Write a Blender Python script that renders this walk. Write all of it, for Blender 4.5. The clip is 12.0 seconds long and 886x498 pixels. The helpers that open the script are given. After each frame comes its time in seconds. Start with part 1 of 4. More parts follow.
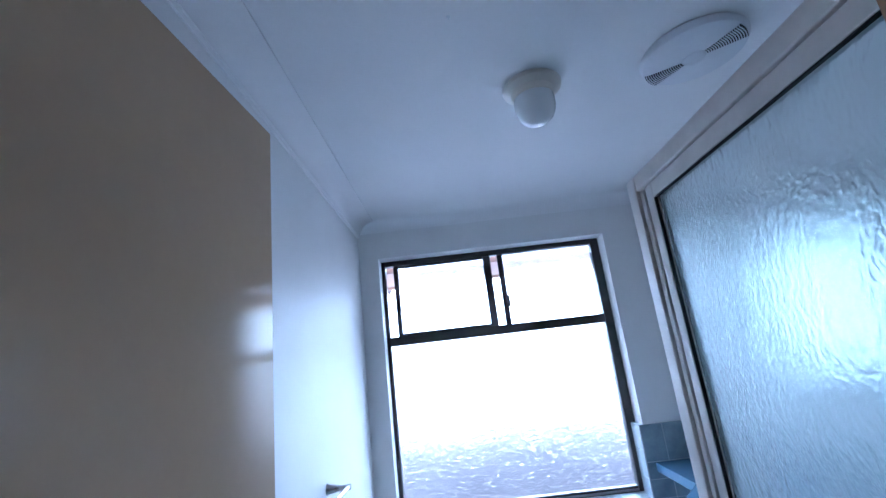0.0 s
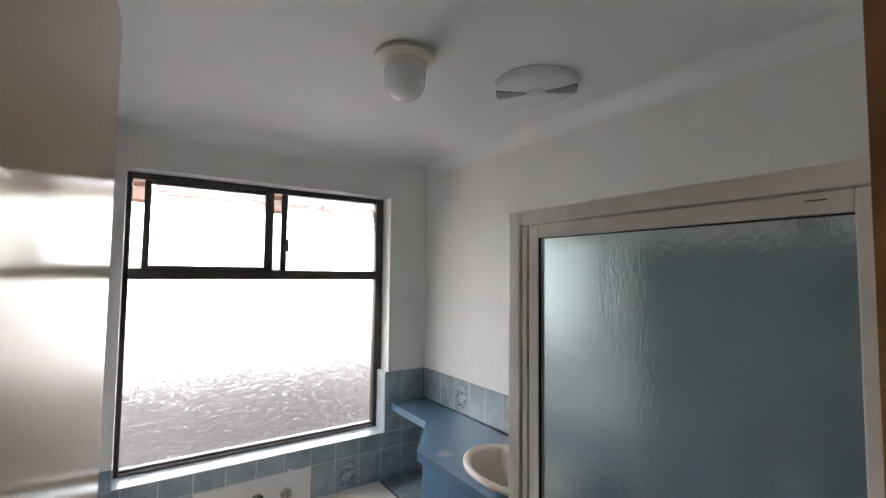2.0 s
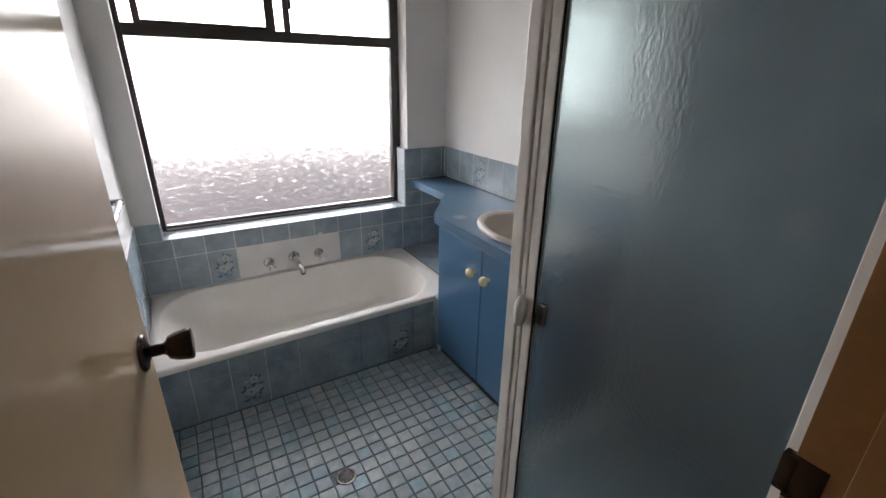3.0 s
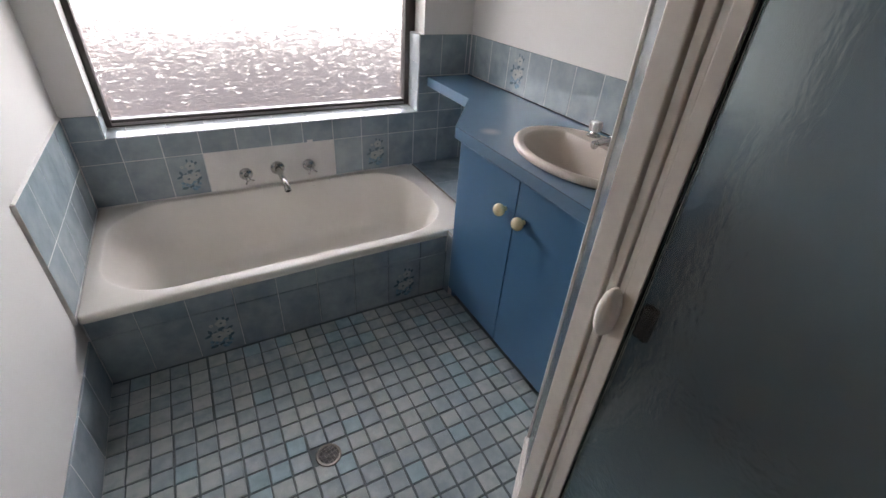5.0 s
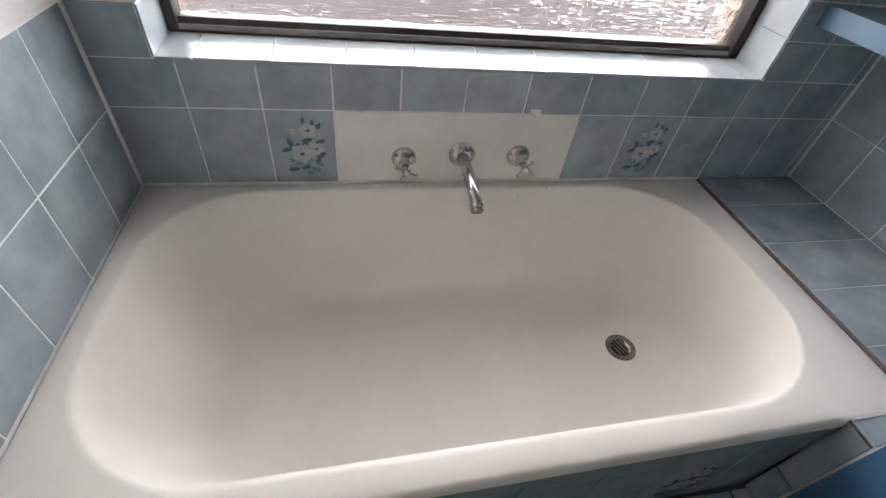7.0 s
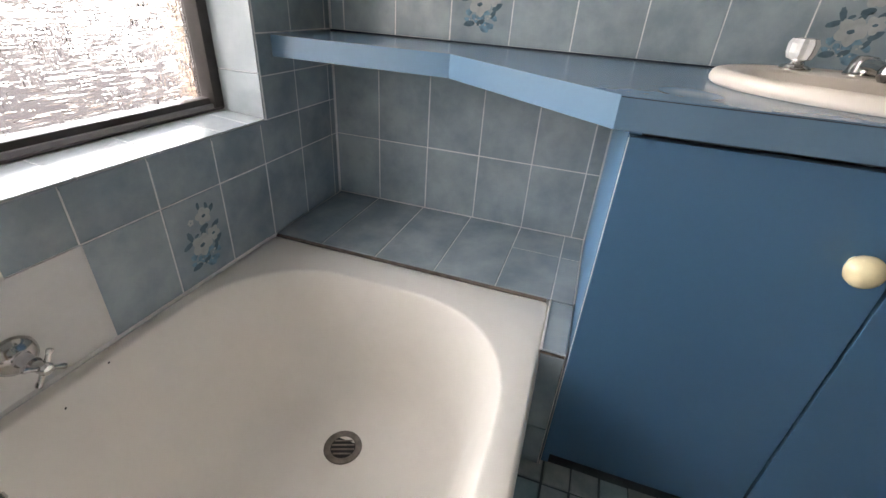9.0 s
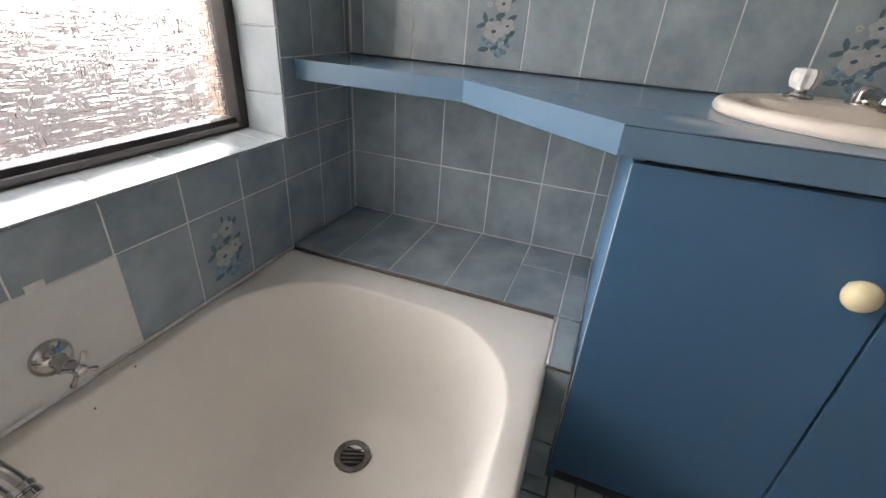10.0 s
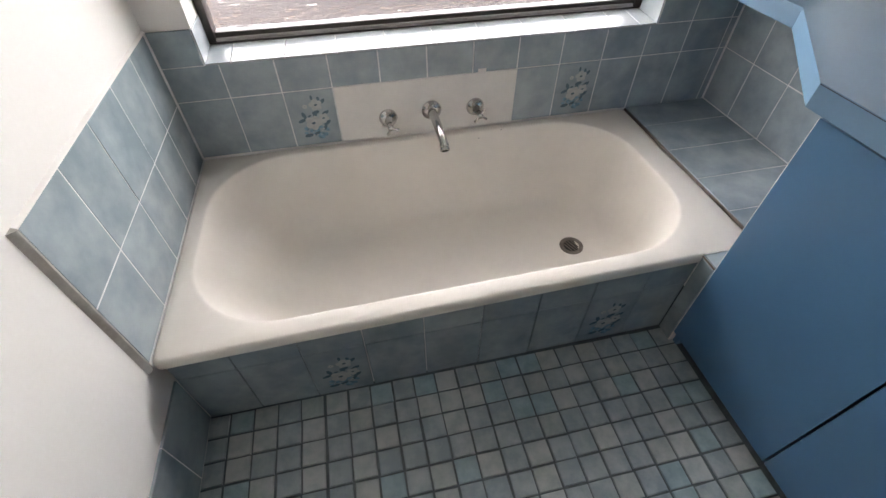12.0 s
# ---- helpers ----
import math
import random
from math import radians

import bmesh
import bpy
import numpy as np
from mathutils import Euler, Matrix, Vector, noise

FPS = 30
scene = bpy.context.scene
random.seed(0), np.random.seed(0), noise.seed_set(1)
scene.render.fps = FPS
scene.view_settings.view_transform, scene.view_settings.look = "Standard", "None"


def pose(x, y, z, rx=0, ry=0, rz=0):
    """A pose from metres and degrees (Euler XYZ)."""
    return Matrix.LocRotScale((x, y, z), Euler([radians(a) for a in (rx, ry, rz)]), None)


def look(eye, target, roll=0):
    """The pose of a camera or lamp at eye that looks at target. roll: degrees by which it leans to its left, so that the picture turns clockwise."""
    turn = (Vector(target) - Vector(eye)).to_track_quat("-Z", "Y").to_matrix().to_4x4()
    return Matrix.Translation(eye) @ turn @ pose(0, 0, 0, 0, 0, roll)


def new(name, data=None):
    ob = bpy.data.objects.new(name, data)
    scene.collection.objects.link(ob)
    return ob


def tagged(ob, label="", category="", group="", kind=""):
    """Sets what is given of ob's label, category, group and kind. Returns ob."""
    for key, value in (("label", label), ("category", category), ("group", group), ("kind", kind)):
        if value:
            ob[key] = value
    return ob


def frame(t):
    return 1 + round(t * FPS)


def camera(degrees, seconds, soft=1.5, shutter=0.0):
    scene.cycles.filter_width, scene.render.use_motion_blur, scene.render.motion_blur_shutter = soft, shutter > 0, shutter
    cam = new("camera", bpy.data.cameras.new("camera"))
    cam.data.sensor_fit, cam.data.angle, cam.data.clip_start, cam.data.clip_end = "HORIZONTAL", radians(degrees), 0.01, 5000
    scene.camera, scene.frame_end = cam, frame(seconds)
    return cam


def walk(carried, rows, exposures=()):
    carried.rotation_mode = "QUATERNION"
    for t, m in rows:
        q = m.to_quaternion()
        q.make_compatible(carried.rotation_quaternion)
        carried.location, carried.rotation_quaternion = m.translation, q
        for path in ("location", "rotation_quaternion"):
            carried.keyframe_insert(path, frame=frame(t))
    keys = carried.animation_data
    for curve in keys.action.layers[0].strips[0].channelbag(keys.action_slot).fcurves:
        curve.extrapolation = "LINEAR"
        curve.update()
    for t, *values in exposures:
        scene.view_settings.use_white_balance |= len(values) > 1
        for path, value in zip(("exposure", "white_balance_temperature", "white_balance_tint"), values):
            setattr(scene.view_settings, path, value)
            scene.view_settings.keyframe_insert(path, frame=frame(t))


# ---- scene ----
cam = camera(90.6, 12.0)
PATH = [
    (0, (0.404, 0.39, 1.496), (0.406, 2.326, 1.997), -6.6),
    (0.5, (0.287, 0.448, 1.603), (0.719, 2.314, 2.179), -1.5),
    (1, (0.143, 0.468, 1.684), (1.057, 2.141, 2.289), -2.7),
    (1.5, (0.071, 0.444, 1.723), (1.107, 2.079, 2.226), 0.9),
    (2, (0.07, 0.496, 1.68), (1.195, 2.146, 1.792), 0.6),
    (2.5, (0.078, 0.512, 1.554), (1.161, 2.148, 1.167), 0.2),
    (3, (0.129, 0.501, 1.483), (1.093, 2.09, 0.745), 1.0),
    (3.2, (0.14, 0.495, 1.426), (1.048, 2.037, 0.533), 1.1),
    (4.8, (0.345, 0.798, 1.333), (1.255, 2.191, 0.222), 4.5),
    (5, (0.34, 0.938, 1.345), (1.195, 2.374, 0.247), 4.4),
    (5.5, (0.352, 1.271, 1.316), (0.984, 2.8, 0.191), 1.6),
    (6, (0.421, 1.639, 1.237), (0.899, 3.225, 0.116), 5.6),
    (6.5, (0.387, 1.926, 1.118), (0.695, 3.475, -0.109), 7.6),
    (6.7, (0.357, 2.035, 1.072), (0.637, 3.468, -0.294), 8.3),
    (8.3, (0.502, 2.38, 0.935), (1.982, 3.033, -0.242), 2.7),
    (8.5, (0.517, 2.386, 0.93), (2.066, 2.95, -0.202), 3.2),
    (9, (0.534, 2.388, 0.92), (2.192, 2.9, -0.074), 4.1),
    (9.5, (0.53, 2.378, 0.932), (2.208, 2.904, -0.022), 5.0),
    (10, (0.508, 2.378, 0.942), (2.174, 2.954, -0.002), 4.3),
    (10.5, (0.457, 2.31, 0.981), (1.607, 3.48, -0.162), -0.8),
    (11, (0.444, 2.167, 0.992), (0.967, 3.525, -0.379), 0.5),
    (11.5, (0.372, 1.924, 1.044), (0.723, 3.307, -0.357), 1.9),
    (12, (0.386, 1.769, 1.185), (0.675, 3.113, -0.268), -0.3),
]
EXPOSURES = [(0.0, 5.75, 4650, 10), (0.3, 5.7, 5400, 10), (0.6, 5.6, 6700, 10), (1.0, 5.6, 7400, 12), (2.0, 5.5, 7200, 12), (2.5, 5.4, 7050, 12), (3.0, 5.4, 7250, 15), (5.0, 5.4, 7450, 17), (5.5, 5.12, 7350, 16), (6.5, 5.55, 7450, 15), (8.5, 5.5, 7900, 15), (9.0, 5.6, 7850, 14), (9.5, 5.45, 7900, 14), (10.0, 5.4, 7900, 14), (10.5, 5.55, 7950, 15), (11.0, 5.75, 7950, 15), (11.5, 5.85, 7800, 15), (12.0, 5.75, 7850, 15)]
walk(cam, [(t, look(eye, target, roll)) for t, eye, target, roll in PATH], EXPOSURES)

# ---- world and light ----
world = bpy.data.worlds.new("world")
scene.world = world
world.use_nodes = True
wn = world.node_tree.nodes
sky = wn.new("ShaderNodeTexSky")
sky.sky_type = "NISHITA"
sky.sun_disc = False
sky.sun_elevation = radians(48)
sky.sun_rotation = radians(200)
sky.air_density, sky.dust_density, sky.ozone_density = 1.0, 6.0, 1.0
wn["Background"].inputs["Strength"].default_value = 0.15
haze = wn.new("ShaderNodeHueSaturation")
haze.inputs["Saturation"].default_value = 0.4
world.node_tree.links.new(sky.outputs[0], haze.inputs["Color"])
world.node_tree.links.new(haze.outputs[0], wn["Background"].inputs["Color"])

sun_data = bpy.data.lights.new("sun", "SUN")
sun_data.energy, sun_data.angle, sun_data.color = 0.6, radians(14), (1.0, 0.96, 0.9)
sun = new("sun", sun_data)
sun.matrix_world = look((-2.0, -5.5, 7.0), (0.5, 1.5, 0.0))


# ---- materials ----
def material(name, color, rough=0.5, metal=0.0, vary=0.06, scale=6.0, fine=90.0, bump=0.04, depth=0.002, rough_vary=0.08,
             random_amount=0.0, island=False, coat=0.0, spec=0.5, scuff=None):
    """A surface with coarse stains, fine grain, relief and uneven gloss."""
    m = bpy.data.materials.new(name)
    m.use_nodes = True
    nodes, links = m.node_tree.nodes, m.node_tree.links
    bsdf = nodes["Principled BSDF"]
    bsdf.inputs["Metallic"].default_value = metal
    bsdf.inputs["Coat Weight"].default_value = coat
    bsdf.inputs["Coat Roughness"].default_value = 0.06
    bsdf.inputs["Specular IOR Level"].default_value = spec
    coords = nodes.new("ShaderNodeTexCoord")
    coarse = nodes.new("ShaderNodeTexNoise")
    coarse.inputs["Scale"].default_value, coarse.inputs["Detail"].default_value = scale, 4
    grain = nodes.new("ShaderNodeTexNoise")
    grain.inputs["Scale"].default_value, grain.inputs["Detail"].default_value = fine, 3
    for tex in (coarse, grain):
        links.new(coords.outputs["Object"], tex.inputs["Vector"])
    add = nodes.new("ShaderNodeMath")
    add.operation = "MULTIPLY_ADD"
    add.inputs[1].default_value = 0.35
    links.new(grain.outputs["Fac"], add.inputs[0])
    links.new(coarse.outputs["Fac"], add.inputs[2])
    ramp = nodes.new("ShaderNodeMapRange")
    ramp.inputs["From Min"].default_value, ramp.inputs["From Max"].default_value = 0.4, 0.95
    ramp.inputs["To Min"].default_value, ramp.inputs["To Max"].default_value = 1 - vary * 1.5, 1 + vary * 1.5
    links.new(add.outputs[0], ramp.inputs["Value"])
    value = ramp.outputs[0]
    if random_amount:
        info = nodes.new("ShaderNodeNewGeometry" if island else "ShaderNodeObjectInfo")
        span = nodes.new("ShaderNodeMapRange")
        span.inputs["To Min"].default_value, span.inputs["To Max"].default_value = 1 - random_amount, 1 + random_amount
        links.new(info.outputs["Random Per Island" if island else "Random"], span.inputs["Value"])
        mul = nodes.new("ShaderNodeMath")
        mul.operation = "MULTIPLY"
        links.new(value, mul.inputs[0])
        links.new(span.outputs[0], mul.inputs[1])
        value = mul.outputs[0]
    tint = nodes.new("ShaderNodeVectorMath")
    tint.operation = "SCALE"
    tint.inputs[0].default_value = color
    links.new(value, tint.inputs["Scale"])
    links.new(tint.outputs[0], bsdf.inputs["Base Color"])
    if scuff:
        away = nodes.new("ShaderNodeVectorMath")
        away.operation = "DISTANCE"
        away.inputs[1].default_value = scuff
        links.new(coords.outputs["Object"], away.inputs[0])
        worn = nodes.new("ShaderNodeMapRange")
        worn.inputs["From Min"].default_value, worn.inputs["From Max"].default_value = 0.008, 0.048
        worn.inputs["To Min"].default_value, worn.inputs["To Max"].default_value = 1.0, 0.0
        links.new(away.outputs["Value"], worn.inputs["Value"])
        uneven = nodes.new("ShaderNodeMath")
        uneven.operation = "MULTIPLY"
        links.new(worn.outputs[0], uneven.inputs[0])
        links.new(add.outputs[0], uneven.inputs[1])
        pale = nodes.new("ShaderNodeMix")
        pale.data_type = "RGBA"
        pale.inputs["B"].default_value = (0.30, 0.36, 0.42, 1)
        links.new(uneven.outputs[0], pale.inputs["Factor"])
        links.new(tint.outputs[0], pale.inputs["A"])
        links.new(pale.outputs["Result"], bsdf.inputs["Base Color"])
    gloss = nodes.new("ShaderNodeMapRange")
    gloss.inputs["To Min"].default_value, gloss.inputs["To Max"].default_value = max(0.02, rough - rough_vary), min(1.0, rough + rough_vary)
    links.new(coarse.outputs["Fac"], gloss.inputs["Value"])
    links.new(gloss.outputs[0], bsdf.inputs["Roughness"])
    relief = nodes.new("ShaderNodeBump")
    relief.inputs["Strength"].default_value, relief.inputs["Distance"].default_value = bump, depth
    links.new(add.outputs[0], relief.inputs["Height"])
    links.new(relief.outputs[0], bsdf.inputs["Normal"])
    return m


def tile_material(name, dark, light, rough, amount, island=False, scale=9.0, hue=None):
    """Glazed tile: cloudy glaze from dark to light, each piece a little different."""
    m = bpy.data.materials.new(name)
    m.use_nodes = True
    nodes, links = m.node_tree.nodes, m.node_tree.links
    bsdf = nodes["Principled BSDF"]
    bsdf.inputs["Roughness"].default_value = rough
    pos = nodes.new("ShaderNodeNewGeometry")
    cloud = nodes.new("ShaderNodeTexNoise")
    cloud.inputs["Scale"].default_value, cloud.inputs["Detail"].default_value, cloud.inputs["Roughness"].default_value = scale, 5, 0.6
    links.new(pos.outputs["Position"], cloud.inputs["Vector"])
    info = pos if island else nodes.new("ShaderNodeObjectInfo")
    rnd = info.outputs["Random Per Island" if island else "Random"]
    span = nodes.new("ShaderNodeMapRange")
    span.inputs["To Min"].default_value, span.inputs["To Max"].default_value = -amount, amount
    links.new(rnd, span.inputs["Value"])
    stretch = nodes.new("ShaderNodeMapRange")
    stretch.inputs["From Min"].default_value, stretch.inputs["From Max"].default_value = 0.33, 0.67
    links.new(cloud.outputs["Fac"], stretch.inputs["Value"])
    add = nodes.new("ShaderNodeMath")
    add.use_clamp = True
    links.new(stretch.outputs[0], add.inputs[0])
    links.new(span.outputs[0], add.inputs[1])
    ramp = nodes.new("ShaderNodeValToRGB")
    ramp.color_ramp.elements[0].color, ramp.color_ramp.elements[1].color = (*dark, 1), (*light, 1)
    links.new(add.outputs[0], ramp.inputs["Fac"])
    out = ramp.outputs["Color"]
    if hue:
        wheel = nodes.new("ShaderNodeValToRGB")
        wheel.color_ramp.interpolation = "CONSTANT"
        stops = wheel.color_ramp.elements
        stops[0].position, stops[0].color = 0.0, (*hue[0], 1)
        stops[1].position, stops[1].color = 0.5, (*hue[1], 1)
        for k, c in enumerate(hue[2:]):
            e = stops.new(0.62 + 0.14 * k)
            e.color = (*c, 1)
        links.new(rnd, wheel.inputs["Fac"])
        mix = nodes.new("ShaderNodeMix")
        mix.data_type, mix.blend_type = "RGBA", "MULTIPLY"
        mix.inputs["Factor"].default_value = 1.0
        links.new(out, mix.inputs["A"])
        links.new(wheel.outputs["Color"], mix.inputs["B"])
        out = mix.outputs["Result"]
    links.new(out, bsdf.inputs["Base Color"])
    relief = nodes.new("ShaderNodeBump")
    relief.inputs["Strength"].default_value, relief.inputs["Distance"].default_value = 0.08, 0.004
    links.new(cloud.outputs["Fac"], relief.inputs["Height"])
    links.new(relief.outputs[0], bsdf.inputs["Normal"])
    return m


def obscure_glass(name, first, second, strength, depth, rough, tint=(1, 1, 1), patch=0.0):
    """Obscure glass: two sets of ripples pressed into the pane, the higher crest showing; patch: patches to the metre in which the second set fades."""
    m = bpy.data.materials.new(name)
    m.use_nodes = True
    nodes, links = m.node_tree.nodes, m.node_tree.links
    bsdf = nodes["Principled BSDF"]
    bsdf.inputs["Base Color"].default_value = (*tint, 1)
    bsdf.inputs["Transmission Weight"].default_value = 1.0
    bsdf.inputs["Roughness"].default_value = rough
    bsdf.inputs["IOR"].default_value = 1.45
    coords = nodes.new("ShaderNodeTexCoord")

    def ripples(scales, detail):
        mapping = nodes.new("ShaderNodeMapping")
        mapping.inputs["Scale"].default_value = scales
        tex = nodes.new("ShaderNodeTexNoise")
        tex.inputs["Scale"].default_value, tex.inputs["Detail"].default_value = 1.0, detail
        links.new(coords.outputs["Object"], mapping.inputs["Vector"])
        links.new(mapping.outputs[0], tex.inputs["Vector"])
        return tex.outputs["Fac"]

    other = ripples(second, 0.5)
    if patch:
        share = nodes.new("ShaderNodeMapRange")
        share.inputs["From Min"].default_value, share.inputs["From Max"].default_value = 0.40, 0.60
        share.inputs["To Min"].default_value, share.inputs["To Max"].default_value = 0.72, 1.12
        links.new(ripples((patch, patch, patch * 2), 1.0), share.inputs["Value"])
        scaled = nodes.new("ShaderNodeMath")
        scaled.operation = "MULTIPLY"
        links.new(other, scaled.inputs[0])
        links.new(share.outputs[0], scaled.inputs[1])
        other = scaled.outputs[0]
    crest = nodes.new("ShaderNodeMath")
    crest.operation = "MAXIMUM"
    links.new(ripples(first, 0.5), crest.inputs[0])
    links.new(other, crest.inputs[1])
    relief = nodes.new("ShaderNodeBump")
    relief.inputs["Strength"].default_value, relief.inputs["Distance"].default_value = strength, depth
    links.new(crest.outputs[0], relief.inputs["Height"])
    links.new(relief.outputs[0], bsdf.inputs["Normal"])
    return m


WALL = material("wall_paint", (0.78, 0.77, 0.75), 0.5, vary=0.03, scale=2.5, fine=160, bump=0.06)
CEILING = material("ceiling_paint", (0.84, 0.83, 0.82), 0.6, vary=0.03, scale=1.6, fine=140, bump=0.05)
LEAF = material("door_enamel", (0.55, 0.40, 0.255), 0.12, vary=0.03, scale=3, fine=40, bump=0.006, rough_vary=0.03, spec=0.15)
TIMBER = material("stained_timber", (0.35, 0.165, 0.062), 0.35, vary=0.16, scale=9, fine=60, bump=0.1)
GROUT = material("pale_grout", (0.70, 0.71, 0.71), 0.8, vary=0.08, scale=30, fine=200)
MORTAR = material("grey_mortar", (0.40, 0.38, 0.35), 0.8, vary=0.12, scale=30, fine=200)
DARK_GROUT = material("dark_grout", (0.095, 0.120, 0.130), 0.85, vary=0.2, scale=20, fine=200)
TILE = tile_material("blue_grey_tile", (0.220, 0.280, 0.312), (0.345, 0.412, 0.442), 0.14, 0.22)
TILE_JOINED = tile_material("blue_grey_tile_joined", (0.220, 0.280, 0.312), (0.345, 0.412, 0.442), 0.18, 0.22, island=True)
HUES = ((1, 1, 1), (1.02, 1.0, 0.94), (0.80, 0.98, 1.02), (1.08, 1.05, 1.0))
# Sill and reveal: the wall tile coloured paler for the window's light.
LIT_SILL_TILE = tile_material("window_lit_sill_tile", (0.34, 0.385, 0.405), (0.44, 0.48, 0.495), 0.20, 0.2)
LIT_REVEAL_TILE = tile_material("window_lit_reveal_tile", (0.36, 0.41, 0.435), (0.46, 0.50, 0.52), 0.06, 0.2)
MOSAIC = tile_material("mosaic_tile", (0.265, 0.335, 0.370), (0.44, 0.495, 0.51), 0.52, 0.32, scale=22, hue=HUES)
MOSAIC_JOINED = tile_material("mosaic_tile_joined", (0.265, 0.335, 0.370), (0.44, 0.495, 0.51), 0.52, 0.32, island=True, scale=22, hue=HUES)
PETAL = material("print_petal", (0.42, 0.445, 0.445), 0.2, vary=0.10, scale=60)
STEM = material("print_leaf", (0.085, 0.14, 0.175), 0.2, vary=0.25, scale=60)
SPRAY = material("print_spray", (0.15, 0.265, 0.345), 0.2, vary=0.3, scale=80)
ENAMEL = material("bath_enamel", (0.82, 0.78, 0.72), 0.5, vary=0.03, scale=3, fine=30, bump=0.015, rough_vary=0.05, spec=0.35)
BOARD = material("white_board", (0.77, 0.75, 0.72), 0.4, vary=0.04, scale=10)
LAMINATE = material("blue_laminate", (0.058, 0.152, 0.262), 0.30, vary=0.02, scale=3, fine=120, bump=0.03, rough_vary=0.03)
WORKTOP = material("worktop_laminate", (0.105, 0.195, 0.285), 0.24, vary=0.03, scale=3, fine=120, bump=0.02, rough_vary=0.05, spec=0.6, scuff=(1.293, 2.258, 0.821))
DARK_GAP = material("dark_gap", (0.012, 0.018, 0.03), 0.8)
CREAM = material("cream_ceramic", (0.74, 0.655, 0.58), 0.36, vary=0.03, scale=8, rough_vary=0.04)
IVORY = material("ivory_knob", (0.80, 0.68, 0.43), 0.25, vary=0.07, scale=40)
CHROME = material("worn_chrome", (0.50, 0.49, 0.48), 0.15, metal=1.0, vary=0.12, scale=50)
ACRYLIC = material("white_acrylic", (0.80, 0.80, 0.79), 0.08, vary=0.05, scale=30, coat=1.0)
GRATE = material("grate_metal", (0.16, 0.145, 0.135), 0.5, metal=0.6, vary=0.2, scale=60)
DULL = material("dull_metal", (0.25, 0.225, 0.205), 0.45, metal=1.0, vary=0.2, scale=60)
SILVER = material("silvered_mirror", (0.50, 0.52, 0.52), 0.03, metal=1.0, vary=0.01, bump=0.0, rough_vary=0.01)
DARK_HOLE = material("drain_dark", (0.01, 0.01, 0.01), 0.6)
BRONZE = material("bronze_aluminium", (0.050, 0.042, 0.040), 0.38, metal=0.0, vary=0.2, scale=12)
SCREEN = material("screen_enamel", (0.84, 0.79, 0.745), 0.32, vary=0.05, scale=14)
RUBBER = material("black_seal", (0.02, 0.02, 0.02), 0.6)
DOORKNOB = material("dark_bronze_knob", (0.075, 0.045, 0.032), 0.18, metal=0.55, vary=0.25, scale=40)
OPAL = material("opal_glass", (0.80, 0.80, 0.79), 0.12, vary=0.02, coat=0.6)
LAMP_BASE = material("lamp_base_plastic", (0.74, 0.69, 0.60), 0.3, vary=0.04)
FAN_WHITE = material("fan_plastic", (0.72, 0.73, 0.75), 0.35, vary=0.03)
FAN_SLOT = material("fan_slot_shadow", (0.015, 0.017, 0.02), 0.7)
RUST = material("brown_old_sealant", (0.095, 0.072, 0.056), 0.6, vary=0.35, scale=60)
CARPET = material("hall_carpet", (0.16, 0.12, 0.09), 0.95, vary=0.2, scale=60, bump=0.3)
BRICK = material("tan_brick", (0.34, 0.25, 0.19), 0.85, vary=0.2, scale=14, bump=0.4, depth=0.006)
SOFFIT = material("pink_soffit", (0.66, 0.47, 0.40), 0.7, vary=0.05)
GUTTER = material("gutter_steel", (0.35, 0.33, 0.33), 0.5, vary=0.1)
FENCE = material("weathered_fence", (0.098, 0.101, 0.118), 0.85, vary=0.25, scale=5, fine=40, bump=0.2)
GROUND = material("outdoor_ground", (0.045, 0.045, 0.05), 0.95, vary=0.25, scale=1.5, fine=30, bump=0.3)
WINDOW_GLASS = obscure_glass("woven_window_glass", (22, 22, 330), (300, 300, 30), 0.9, 0.0038, 0.12, patch=26)
CLEAR = obscure_glass("clear_glass", (1, 1, 1), (1, 1, 1), 0.0, 0.001, 0.0)
SHOWER_GLASS = obscure_glass("hammered_shower_glass", (140, 140, 75), (115, 115, 95), 1.0, 0.0009, 0.235, tint=(0.83, 0.91, 0.925))


# ---- mesh helpers ----
def block(bm, x0, x1, y0, y1, z0, z1, bevel=0.0, m=None):
    """An axis-aligned box, its edges rounded by bevel, turned by m."""
    made = bmesh.ops.create_cube(bm, size=1.0, matrix=Matrix.Translation(((x0 + x1) / 2, (y0 + y1) / 2, (z0 + z1) / 2)) @ Matrix.Diagonal((x1 - x0, y1 - y0, z1 - z0, 1)))["verts"]
    if bevel:
        edges = list({e for v in made for e in v.link_edges})
        out = bmesh.ops.bevel(bm, geom=edges, offset=bevel, segments=2, profile=0.5, affect="EDGES")
        made = list({v for f in out["faces"] for v in f.verts} | {v for v in made if v.is_valid})
    if m is not None:
        bmesh.ops.transform(bm, matrix=m, verts=made)
    return made


def rings(bm, loops, cap_start=False, cap_end=False, closed=True):
    """Skins a list of equal-length point loops."""
    rows = [[bm.verts.new(p) for p in loop] for loop in loops]
    n = len(rows[0])
    for a, b in zip(rows, rows[1:]):
        for k in range(n if closed else n - 1):
            bm.faces.new((a[k], a[(k + 1) % n], b[(k + 1) % n], b[k]))
    if cap_start:
        bm.faces.new(list(reversed(rows[0])))
    if cap_end:
        bm.faces.new(rows[-1])
    return rows


